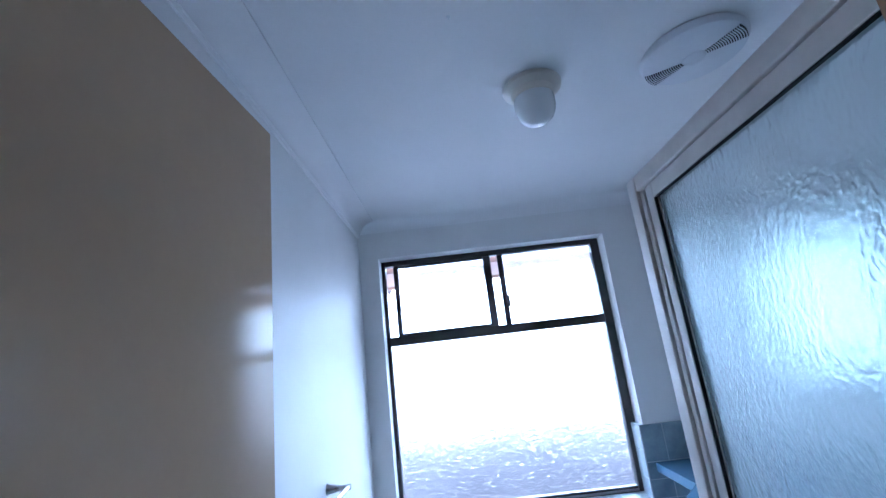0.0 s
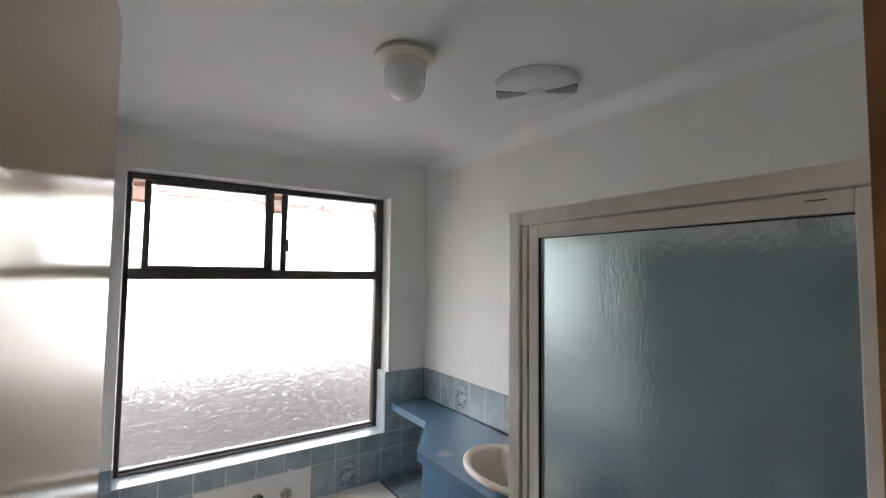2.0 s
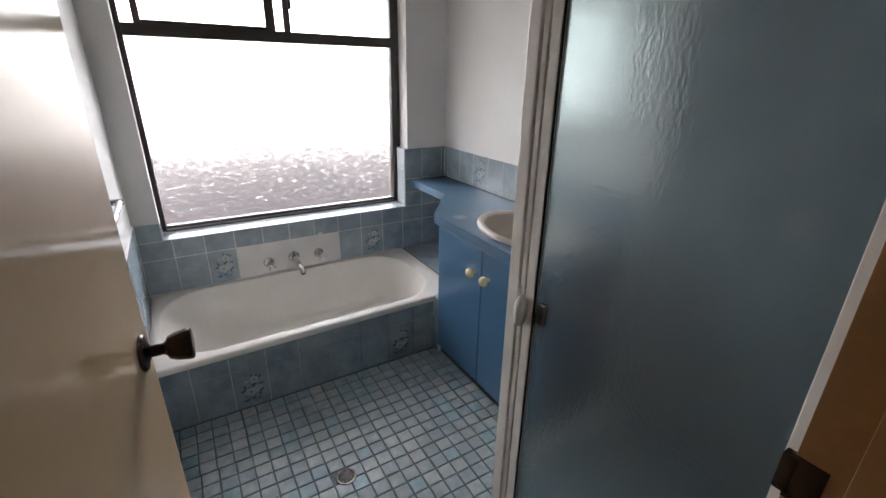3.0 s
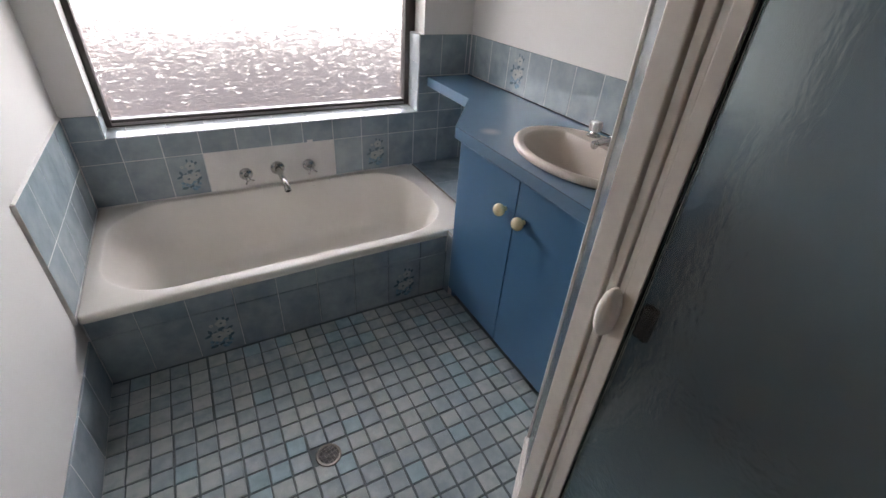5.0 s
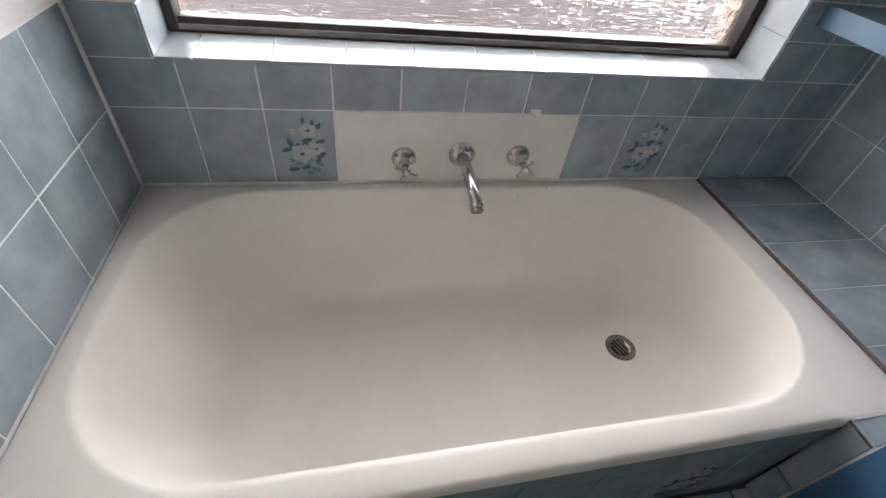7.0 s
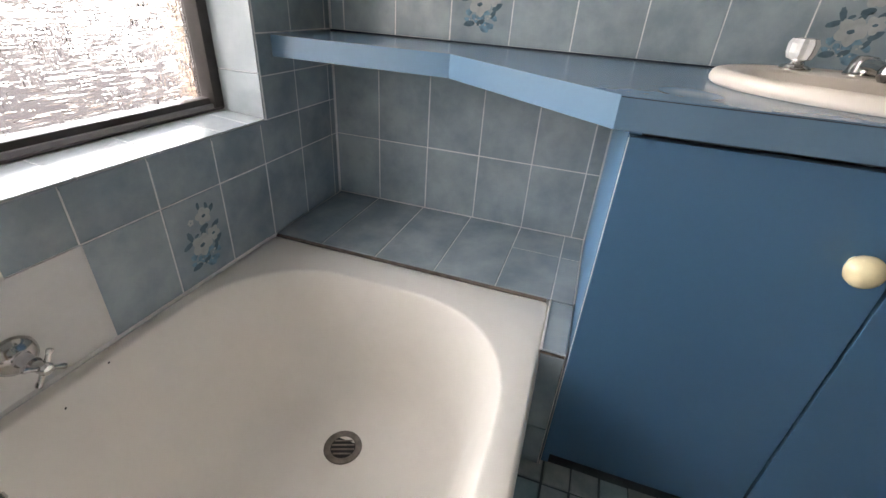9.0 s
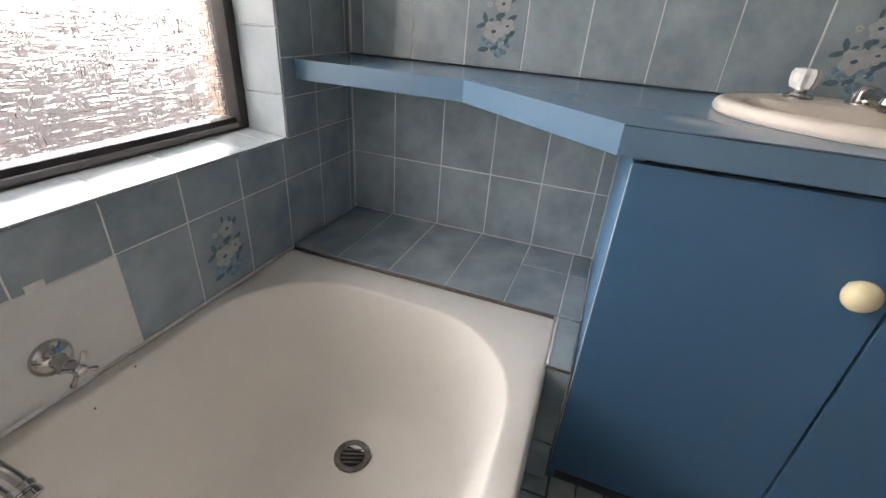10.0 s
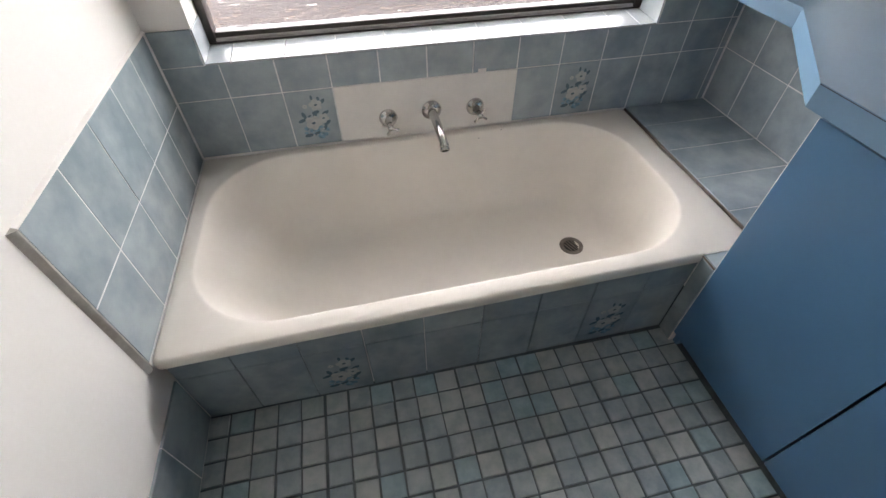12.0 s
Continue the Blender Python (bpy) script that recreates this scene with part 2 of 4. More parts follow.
def lathe(bm, profile, n=32, m=None, sx=1.0, sy=1.0):
    """Turns (radius, height) pairs about z, then places them by m."""
    loops = []
    for r, h in profile:
        loops.append([Vector((r * sx * math.cos(2 * math.pi * k / n), r * sy * math.sin(2 * math.pi * k / n), h)) for k in range(n)])
    if m is not None:
        loops = [[m @ p for p in loop] for loop in loops]
    rings(bm, loops, True, True)


def tube(bm, points, radius, n=14):
    """A round bar along points; radius is one number or one for each point."""
    pts = [Vector(p) for p in points]
    radii = radius if isinstance(radius, (list, tuple)) else [radius] * len(pts)
    loops = []
    side = None
    for k, p in enumerate(pts):
        d = (pts[min(k + 1, len(pts) - 1)] - pts[max(k - 1, 0)]).normalized()
        if side is None:
            side = d.orthogonal().normalized()
        side = (side - d * side.dot(d)).normalized()
        other = d.cross(side)
        loops.append([p + radii[k] * (math.cos(2 * math.pi * j / n) * side + math.sin(2 * math.pi * j / n) * other) for j in range(n)])
    rings(bm, loops, True, True)


def prism(bm, outline, z0, z1):
    """A plan outline raised from z0 to z1."""
    rings(bm, [[Vector((x, y, z0)) for x, y in outline], [Vector((x, y, z1)) for x, y in outline]], True, True)


def smooth_by_angle(me, angle=35):
    for f in me.polygons:
        f.use_smooth = True
    me.set_sharp_from_angle(angle=radians(angle))


def part(name, bm, mat, parent=None, label="", smooth=True):
    """Links a bmesh as ONE mesh object under a thing or a part."""
    bmesh.ops.recalc_face_normals(bm, faces=bm.faces)
    me = bpy.data.meshes.new(name)
    bm.to_mesh(me)
    bm.free()
    if mat:
        me.materials.append(mat)
    if smooth:
        smooth_by_angle(me)
    ob = new(name, me)
    if parent:
        ob.parent = parent
        ob.matrix_parent_inverse = parent.matrix_basis.inverted() if parent.type == "EMPTY" else Matrix.Identity(4)
    if label:
        ob["label"] = label
    return ob


def box_part(name, mat, parent, *sides, bevel=0.0, label="", m=None):
    bm = bmesh.new()
    block(bm, *sides, bevel=bevel, m=m)
    return part(name, bm, mat, parent, label, smooth=False)


def lathe_part(name, mat, parent, profile, m=None, label="", n=32, sx=1.0, sy=1.0):
    bm = bmesh.new()
    lathe(bm, profile, n, m, sx, sy)
    return part(name, bm, mat, parent, label)


def tube_part(name, mat, parent, points, radius, label="", n=14):
    bm = bmesh.new()
    tube(bm, points, radius, n)
    return part(name, bm, mat, parent, label)


def structure(name, mat, boxes, label, category, bevel=0.0):
    bm = bmesh.new()
    for sides in boxes:
        block(bm, *sides, bevel=bevel)
    return tagged(part(name, bm, mat, smooth=False), label, category, kind="structure")


def thing(name, label, category, at=(0, 0, 0), group=""):
    ob = new(name)
    ob.empty_display_size = 0.05
    ob.location = at
    return tagged(ob, label, category, group)


# ---- plan, in metres ----
LEFT, RIGHT, BACK, FRONT = -0.14, 1.73, 3.14, 0.6110       # plaster faces of the room
HALL = 0.488                                             # hall face of the door wall
TOP = 2.44
WX0, WX1, WZ0, WZ1 = -0.017, 1.442, 0.622, 2.190          # window opening
RX1 = 1.416                                               # tiled part of its right reveal
TL, TR, TB = -0.132, 1.722, 3.130                         # faces of the wall tiles
RIM = 0.335                                               # top of the bath
DOOR_L, DOOR_R, DOOR_TOP = -0.062, 0.681, 2.098           # clear opening of the doorway

# ---- structure ----
floor = structure("floor", DARK_GROUT, [(LEFT - 0.1, RIGHT + 0.1, HALL, BACK + 0.2, -0.12, -0.004)],
                  "bathroom floor bed with dark grey-blue grout", "floor")
# Unseen hall floor, added to shut out light behind the doorway.
hall_floor = structure("hall_floor", CARPET, [(-1.3, 2.1, -1.7, HALL, -0.12, -0.004)], "unseen hall floor in brown carpet, added to close the hall", "floor")
wall_left = structure("wall_left", WALL, [(LEFT - 0.1, LEFT, FRONT, BACK, 0.0, TOP + 0.05)], "white painted plaster wall above blue-grey tiles", "wall")
wall_right = structure("wall_right", WALL, [(RIGHT, RIGHT + 0.1, FRONT, BACK, 0.0, TOP + 0.05)], "white painted plaster wall above the vanity", "wall")
wall_window = structure("wall_window", WALL, [
    (LEFT - 0.1, WX0, BACK, BACK + 0.164, 0.0, TOP + 0.05), (WX1, RIGHT + 0.1, BACK, BACK + 0.164, 0.0, TOP + 0.05),
    (WX0, WX1, BACK, BACK + 0.164, 0.0, WZ0), (WX0, WX1, BACK, BACK + 0.164, WZ1, TOP + 0.05)],
    "white painted wall with a large window over the bath", "wall")
wall_outside = structure("wall_outside", BRICK, [
    (LEFT - 2.5, WX0 - 0.01, 3.306, 3.40, -0.6, 2.14), (WX1 + 0.01, RIGHT + 2.5, 3.306, 3.40, -0.6, 2.14),
    (WX0 - 0.01, WX1 + 0.01, 3.306, 3.40, -0.6, WZ0 - 0.01), (LEFT - 2.5, RIGHT + 2.5, 3.306, 3.40, WZ1 + 0.01, 2.6)],
    "tan brick outer skin of the house", "wall")
wall_door = structure("wall_door", WALL, [
    (LEFT - 0.1, DOOR_L - 0.025, HALL, FRONT, 0.0, TOP + 0.05), (DOOR_R + 0.022, RIGHT + 0.1, HALL, FRONT, 0.0, TOP + 0.05),
    (DOOR_L - 0.025, DOOR_R + 0.022, HALL, FRONT, DOOR_TOP + 0.022, TOP + 0.05)], "white painted wall around the doorway", "wall")
# Unseen walls added around the hall to close it against daylight.
hall_walls = structure("hall_walls", WALL, [
    (-1.4, -1.3, -1.8, HALL, 0, TOP + 0.05), (2.1, 2.2, -1.8, HALL, 0, TOP + 0.05), (-1.3, 2.1, -1.8, -1.7, 0, TOP + 0.05),
    (-1.3, LEFT - 0.1, HALL - 0.1, HALL, 0, TOP + 0.05), (RIGHT + 0.1, 2.1, HALL - 0.1, HALL, 0, TOP + 0.05)], "unseen plain walls added to close the hall", "wall")
ceiling = structure("ceiling", CEILING, [(-1.4, 2.2, -1.8, BACK + 0.11, TOP, TOP + 0.1)], "white plasterboard ceiling", "ceiling")


def cornice(name, a, b, inward, stepped=False):
    """A coved cornice along a ceiling edge from a to b; inward points into the room."""
    bm = bmesh.new()
    if stepped:
        profile = [(0.0, 0.0), (0.0, 0.105), (0.006, 0.105), (0.010, 0.094)]
        profile += [(0.098 - 0.084 * math.cos(math.pi / 16 * k), 0.010 + 0.084 * (1 - math.sin(math.pi / 16 * k))) for k in range(9)]
        profile += [(0.112, 0.008), (0.112, 0.0)]
    else:
        profile = [(0.0, 0.0)] + [(0.0004 + 0.075 * (1 - math.cos(math.pi / 32 * k)), 0.0004 + 0.075 * (1 - math.sin(math.pi / 32 * k))) for k in range(17)] + [(0.0754, 0.0)]
    loops = [[Vector((*p, 0)) + Vector((*inward, 0)) * u + Vector((0, 0, TOP - d)) for u, d in profile] for p in (a, b)]
    rings(bm, loops, True, True)
    return tagged(part(name, bm, CEILING), "white coved plaster cornice between wall and ceiling", "cornice", kind="structure")


cornice("cornice_left", (LEFT, FRONT), (LEFT, BACK), (1, 0), True)
cornice("cornice_right", (RIGHT, FRONT), (RIGHT, BACK), (-1, 0))
cornice("cornice_window", (LEFT, BACK), (RIGHT, BACK), (0, -1))
cornice("cornice_door", (LEFT, FRONT), (RIGHT, FRONT), (0, 1))

# ---- outside ----
tagged(box_part("ground", GROUND, None, -400, 400, 3.40, 800, -0.7, -0.6), "bare brown-grey ground outside the window", "ground", kind="structure")
eave = thing("eave", "pink painted eave soffit with a grey gutter", "eave", (0.7, 3.6, 2.14))
box_part("soffit", SOFFIT, eave, LEFT - 2.5, RIGHT + 2.5, 3.40, 3.93, 2.14, 2.16)
box_part("fascia", SOFFIT, eave, LEFT - 2.5, RIGHT + 2.5, 3.93, 3.955, 2.12, 2.32)
bm = bmesh.new()
prof = [(3.957, 2.30), (3.957, 2.19), (3.975, 2.175), (4.04, 2.175), (4.065, 2.20), (4.065, 2.30), (4.06, 2.30), (4.06, 2.203), (4.037, 2.18), (3.977, 2.18), (3.962, 2.193), (3.962, 2.30)]
rings(bm, [[Vector((x, y, z)) for y, z in prof] for x in (LEFT - 2.5, RIGHT + 2.5)], True, True)
part("gutter", bm, GUTTER, eave, "grey steel gutter")
bm = bmesh.new()
rings(bm, [[Vector((x, 4.0, 2.18)), Vector((x + 0.10, 4.0, 2.18)), Vector((x + 0.06, 4.0, 2.10)), Vector((x + 0.045, 4.0, 2.095))] for x in (-0.13,)]
      + [[Vector((x, 4.05, 2.18)), Vector((x + 0.10, 4.05, 2.18)), Vector((x + 0.06, 4.05, 2.10)), Vector((x + 0.045, 4.05, 2.095))] for x in (-0.13,)], True, True)
part("gutter_outlet", bm, GUTTER, eave)
# Unseen slab, added to keep sun and sky off the rooms.
roof = structure("roof_slab", GUTTER, [(-3.0, 4.6, -2.2, 3.93, 2.56, 2.62)], "unseen roof slab added to block sun and sky", "roof")
fence = thing("fence", "dark weathered paling fence seen dimly through the obscure glass", "fence", (0.7, 5.0, -0.6))
bm = bmesh.new()
block(bm, 0.0, 0.2085, 0.0, 0.02, -0.6, 0.87, 0.003)
paling = part("paling", bm, FENCE, fence, smooth=False)
paling.location = (-6.0, 5.0, 0.0)
for k in range(1, 64):
    ob = new("paling", paling.data)
    ob.parent, ob.matrix_parent_inverse = fence, paling.matrix_parent_inverse
    ob.location = (-6.0 + k * 0.21, 5.0 + 0.003 * (k % 2), 0.02 * ((k * 7) % 3))
for z in (-0.2, 0.45):
    box_part("rail", FENCE, fence, -6, 7.4, 5.024, 5.06, z, z + 0.07)


# ---- window ----
window = tagged(new("window_1"), "dark bronze aluminium window with obscure glass, one upper pane slid partly open", "window", kind="structure")
FY0, FY1, TR0, TR1 = 3.250, 3.304, 1.634, 1.690
FL, FR, FT = WX0 + 0.024, 1.387, WZ1 - 0.034         # inner edges of the frame
bm = bmesh.new()
block(bm, WX0, FL, FY0, FY1, 0.650, WZ1, 0.003)
block(bm, FR, WX1, FY0, FY1, 0.650, WZ1, 0.003)
block(bm, FL, FR, FY0, FY1, FT, WZ1, 0.003)
block(bm, FL, FR, FY0 + 0.012, FY1, 0.650, 0.677, 0.003)
part("window_frame", bm, BRONZE, window)
box_part("transom", BRONZE, window, FL, FR, FY0 - 0.003, FY1, TR0, TR1, bevel=0.003)
# Strip coloured paler than the frame for the window's reflection in the track.
box_part("sill_track", GUTTER, window, FL, FR, FY0 + 0.0042, FY0 + 0.0118, 0.6500, 0.6635, bevel=0.002, label="metal track strip coloured pale for the window's reflection")
box_part("frame_lip", BRONZE, window, WX0 + 0.004, RX1 - 0.004, FY0 - 0.002, FY0 + 0.004, 0.6482, 0.6540, bevel=0.0015)
pane = box_part("pane", WINDOW_GLASS, window, FL - 0.018, FR + 0.018, 3.285, 3.290, 0.656, TR0 + 0.03, label="woven obscure glass pane")
pane.visible_shadow = False
sash = box_part("sash", BRONZE, window, 0.059, 0.090, 3.256, 3.276, TR1, FT, bevel=0.002, label="sliding sash slid partly open")
bm = bmesh.new()
block(bm, 0.661, 0.710, 3.254, 3.276, TR1, FT, 0.002)
block(bm, 0.090, 0.661, 3.256, 3.276, TR1, TR1 + 0.018, 0.002)
block(bm, 0.090, 0.661, 3.256, 3.276, FT - 0.018, FT, 0.002)
part("sash_rails", bm, BRONZE, sash)
pane = box_part("pane", WINDOW_GLASS, window, 0.088, 0.664, 3.263, 3.268, TR1 + 0.015, FT - 0.016, label="woven obscure glass pane")
pane.visible_shadow = False
box_part("fixed_stile", BRONZE, window, 0.761, 0.797, 3.280, 3.300, TR1, FT, bevel=0.002)
box_part("sash_catch", BRONZE, window, 0.788, 0.806, 3.259, 3.280, 1.804, 1.880, bevel=0.004, label="small black catch")
pane = box_part("pane", WINDOW_GLASS, window, 0.775, FR + 0.018, 3.286, 3.291, TR1 - 0.02, FT + 0.02, label="woven obscure glass pane")
pane.visible_shadow = False
pane = box_part("pane", CLEAR, window, 0.708, 0.763, 3.2865, 3.2905, TR1, FT, label="narrow clear strip")
pane.visible_shadow = False

# ---- doorway ----
jamb = tagged(new("door_jamb"), "brown stained timber door frame with a rebated stop", "door frame", kind="structure")
bm = bmesh.new()
block(bm, DOOR_R, DOOR_R + 0.020, HALL - 0.006, FRONT + 0.006, 0.0, DOOR_TOP + 0.02, 0.002)
block(bm, DOOR_R - 0.013, DOOR_R - 0.0005, HALL - 0.006, FRONT - 0.044, 0.0, DOOR_TOP, 0.002)
part("jamb", bm, TIMBER, jamb)
bm = bmesh.new()
block(bm, DOOR_L - 0.020, DOOR_L, HALL - 0.006, FRONT + 0.006, 0.0, DOOR_TOP + 0.02, 0.002)
block(bm, DOOR_L + 0.0005, DOOR_L + 0.013, HALL - 0.006, FRONT - 0.044, 0.0, DOOR_TOP, 0.002)
part("jamb", bm, TIMBER, jamb)
bm = bmesh.new()
block(bm, DOOR_L + 0.0005, DOOR_R - 0.0005, HALL - 0.006, FRONT + 0.006, DOOR_TOP, DOOR_TOP + 0.02, 0.002)
block(bm, DOOR_L + 0.014, DOOR_R - 0.014, HALL - 0.006, FRONT - 0.044, DOOR_TOP - 0.013, DOOR_TOP - 0.0005, 0.002)
part("head", bm, TIMBER, jamb)
bm = bmesh.new()
block(bm, DOOR_R - 0.002, DOOR_R + 0.0005, FRONT - 0.027, FRONT + 0.006, 1.020, 1.083, 0.0008)
block(bm, DOOR_R - 0.004, DOOR_R + 0.010, FRONT + 0.0015, FRONT + 0.017, 1.026, 1.080, 0.002)
part("strike_plate", bm, DOORKNOB, jamb, "dark metal strike plate")

HINGE = pose(-0.022, 0.603, 0.0, 0, 0, -4.0)
door = thing("door", "beige gloss-painted flush door standing open against the wall", "door")
door.matrix_basis = HINGE
tagged(door, kind="structure")


def leaf_part(name, bm, mat, parent, label=""):
    ob = part(name, bm, mat, None, label, smooth=mat is not LEAF)
    ob.parent = parent
    return ob


bm = bmesh.new()
block(bm, -0.035, 0.0, 0.0, 0.72, 0.014, 2.066, 0.002)
slab = leaf_part("leaf", bm, LEAF, door)
bm = bmesh.new()
block(bm, -0.029, -0.006, 0.7195, 0.7215, 0.99, 1.10, 0.0006)
leaf_part("latch_plate", bm, DOORKNOB, slab)
for side in (1, -1):
    bm = bmesh.new()
    turn = Matrix.Translation((0.0 if side > 0 else -0.035, 0.652, 1.06)) @ Matrix.Rotation(radians(90 * side), 4, "Y")
    lathe(bm, [(0.0, 0.0), (0.030, 0.0), (0.031, 0.003), (0.028, 0.007), (0.016, 0.010), (0.010, 0.013), (0.0095, 0.030), (0.012, 0.034),
               (0.019, 0.038), (0.023, 0.048), (0.0265, 0.066), (0.026, 0.071), (0.023, 0.073), (0.0, 0.073)], 28, turn)
    leaf_part("door_knob", bm, DOORKNOB, slab, "dark bronze flared door knob")
for z in (0.25, 1.05, 1.85):
    bm = bmesh.new()
    tube(bm, [(-0.037, -0.004, z - 0.045), (-0.037, -0.004, z + 0.045)], 0.005, 10)
    leaf_part("hinge", bm, CHROME, door)


# ---- tiles ----
tile_meshes = {}


def tile_mesh(w, h, d, mat, chamfer=0.0012):
    """One tile: w by h, d thick, face at +z, with a chamfered rim."""
    key = (round(w, 3), round(h, 3), d, mat.name)
    if key in tile_meshes:
        return tile_meshes[key]
    a, b, c = w / 2, h / 2, chamfer
    loops = [[(-a, -b, -d), (a, -b, -d), (a, b, -d), (-a, b, -d)], [(-a, -b, -c), (a, -b, -c), (a, b, -c), (-a, b, -c)],
             [(-a + c, -b + c, 0), (a - c, -b + c, 0), (a - c, b - c, 0), (-a + c, b - c, 0)]]
    bm = bmesh.new()
    rings(bm, [[Vector(p) for p in loop] for loop in loops], False, True)
    bmesh.ops.recalc_face_normals(bm, faces=bm.faces)
    me = bpy.data.meshes.new("tile")
    bm.to_mesh(me)
    bm.free()
    me.materials.append(mat)
    tile_meshes[key] = me
    return me


def motif_mesh():
    """The printed spray of flowers, flat, about 9 by 15 cm, middle at the origin."""
    bm = bmesh.new()
    rnd = random.Random(4)

    def blot(x, y, a, b, turn, slot, z, wobble=0.12, n=14):
        c, s = math.cos(radians(turn)), math.sin(radians(turn))
        ring = []
        for k in range(n):
            t = 2 * math.pi * k / n
            r = 1 + rnd.uniform(-wobble, wobble)
            u, v = a * r * math.cos(t), b * r * math.sin(t)
            ring.append(bm.verts.new((x + c * u - s * v, y + s * u + c * v, z)))
        f = bm.faces.new(ring)
        f.material_index = slot
        if f.normal.z < 0:
            f.normal_flip()

    for k in range(26):
        t = rnd.uniform(0, 2 * math.pi)
        r = rnd.uniform(0.2, 1.0)
        blot(-0.004 + 0.034 * r * math.cos(t), -0.038 + 0.024 * r * math.sin(t), rnd.uniform(0.004, 0.010), rnd.uniform(0.003, 0.006), rnd.uniform(0, 180), 2, 0.0003)
    for x, y, a, turn in ((-0.034, -0.002, 0.011, 25), (-0.026, 0.014, 0.011, 110), (0.008, 0.020, 0.011, 20), (0.004, 0.010, 0.010, 60), (0.034, 0.016, 0.011, 30),
                          (0.030, 0.050, 0.011, 40), (0.022, 0.058, 0.008, 100), (0.034, -0.016, 0.012, 35), (-0.024, -0.050, 0.012, 10), (0.000, -0.046, 0.010, 30),
                          (0.004, 0.064, 0.007, 90), (-0.012, 0.010, 0.006, 30), (0.026, -0.030, 0.009, 60)):
        blot(x, y, a, a * 0.48, turn, 1, 0.0005)
    for x, y, r in ((-0.004, -0.012, 0.021), (0.012, 0.042, 0.016), (0.026, 0.000, 0.014), (-0.018, 0.040, 0.006)):
        for k in range(5):
            t = 2 * math.pi * k / 5 + x * 40
            blot(x + 0.55 * r * math.cos(t), y + 0.5 * r * math.sin(t), 0.62 * r, 0.5 * r, math.degrees(t), 0, 0.0007 + 0.0001 * (k % 2), 0.08)
        blot(x, y, 0.28 * r, 0.18 * r, 10, 1, 0.0010)
    for k in range(8):
        blot(rnd.uniform(-0.03, 0.03), rnd.uniform(-0.058, -0.03), 0.0018, 0.0018, 0, 0, 0.0010)
    me = bpy.data.meshes.new("flower_print")
    bm.to_mesh(me)
    bm.free()
    for m in (PETAL, STEM, SPRAY):
        me.materials.append(m)
    return me


MOTIF = motif_mesh()


def lay(parent, origin, u, v, us, vs, gap=0.0023, d=0.006, skip=(), flowers=(), mat=None, shift=(0, 0)):
    """Tiles in the cells between the joints us and vs, counted along u and v from origin; the face looks along u x v."""
    u, v, origin = Vector(u), Vector(v), Vector(origin)
    turn = Matrix((u, v, u.cross(v))).transposed().to_4x4()
    for i, (a, b) in enumerate(zip(us, us[1:])):
        for j, (c, e) in enumerate(zip(vs, vs[1:])):
            if (i, j) in skip:
                continue
            ob = new("tile", tile_mesh(b - a - gap, e - c - gap, d, mat or TILE))
            lift = random.uniform(-0.0004, 0.0004)
            place = origin + u * ((a + b) / 2) + v * ((c + e) / 2) + u.cross(v) * lift
            ob.matrix_basis = Matrix.Translation(place) @ turn @ pose(0, 0, 0, random.uniform(-0.15, 0.15), random.uniform(-0.15, 0.15), random.uniform(-0.12, 0.12))
            ob.parent = parent
            if (i, j) in flowers:
                f = new("flower_print", MOTIF)
                f.location = (shift[0], shift[1], 0.0)
                f.scale = (1.15, 1.15, 1.0)
                f.parent = ob


P = 0.1525
bx = [TL] + [0.020 + P * k for k in range(11)] + [1.6975, TR]

# grout beds behind the tiles, just under their faces
bed = 0.0009
structure("grout_window_wall", GROUT, [
    (LEFT, RIGHT, TB + bed, BACK - 0.0005, RIM - 0.02, 0.628), (LEFT, WX0 - 0.0005, TB + bed, BACK - 0.0005, 0.628, 0.733),
    (RX1 + 0.0005, RIGHT, TB + bed, BACK - 0.0005, 0.628, 1.022)], "pale grout between the wall tiles", "grout")
structure("grout_left", GROUT, [(LEFT + 0.0005, TL - bed, 2.364, TB + bed - 0.001, RIM - 0.02, 0.733), (LEFT + 0.0005, TL - bed, FRONT + 0.001, 2.39, 0.0, 0.213)],
          "pale grout between the wall tiles", "grout")
structure("grout_right", GROUT, [(TR + bed, RIGHT - 0.0005, 1.56, TB + bed - 0.001, 0.30, 1.022)], "pale grout between the wall tiles", "grout")

# window wall: two courses behind the bath, three beside the window
patch = {3, 4, 5, 6}
cols = bx
flower_cols = (2, 8)
lay(wall_window, (0, TB, 0), (1, 0, 0), (0, 0, 1), cols, (RIM, 0.533), skip={(k, 0) for k in patch}, flowers={(k, 0) for k in flower_cols})
lay(wall_window, (0, TB, 0), (1, 0, 0), (0, 0, 1), cols, (0.533, 0.636))
lay(wall_window, (0, TB, 0), (1, 0, 0), (0, 0, 1), (TL, WX0), (0.636, 0.735))
lay(wall_window, (0, TB, 0), (1, 0, 0), (0, 0, 1), (RX1, 1.545, 1.6975, TR), (0.636, 0.735, 0.825, 1.025))
# left wall over the bath, and the skirting row
lay(wall_left, (TL, 0, 0), (0, 1, 0), (0, 0, 1), (2.362, 2.518, 2.671, 2.824, 2.980, 3.119), (RIM, 0.530, 0.735))
lay(wall_left, (TL, 0, 0), (0, 1, 0), (0, 0, 1), [0.64 + 0.15855 * k for k in range(12)], (0.002, 0.215))
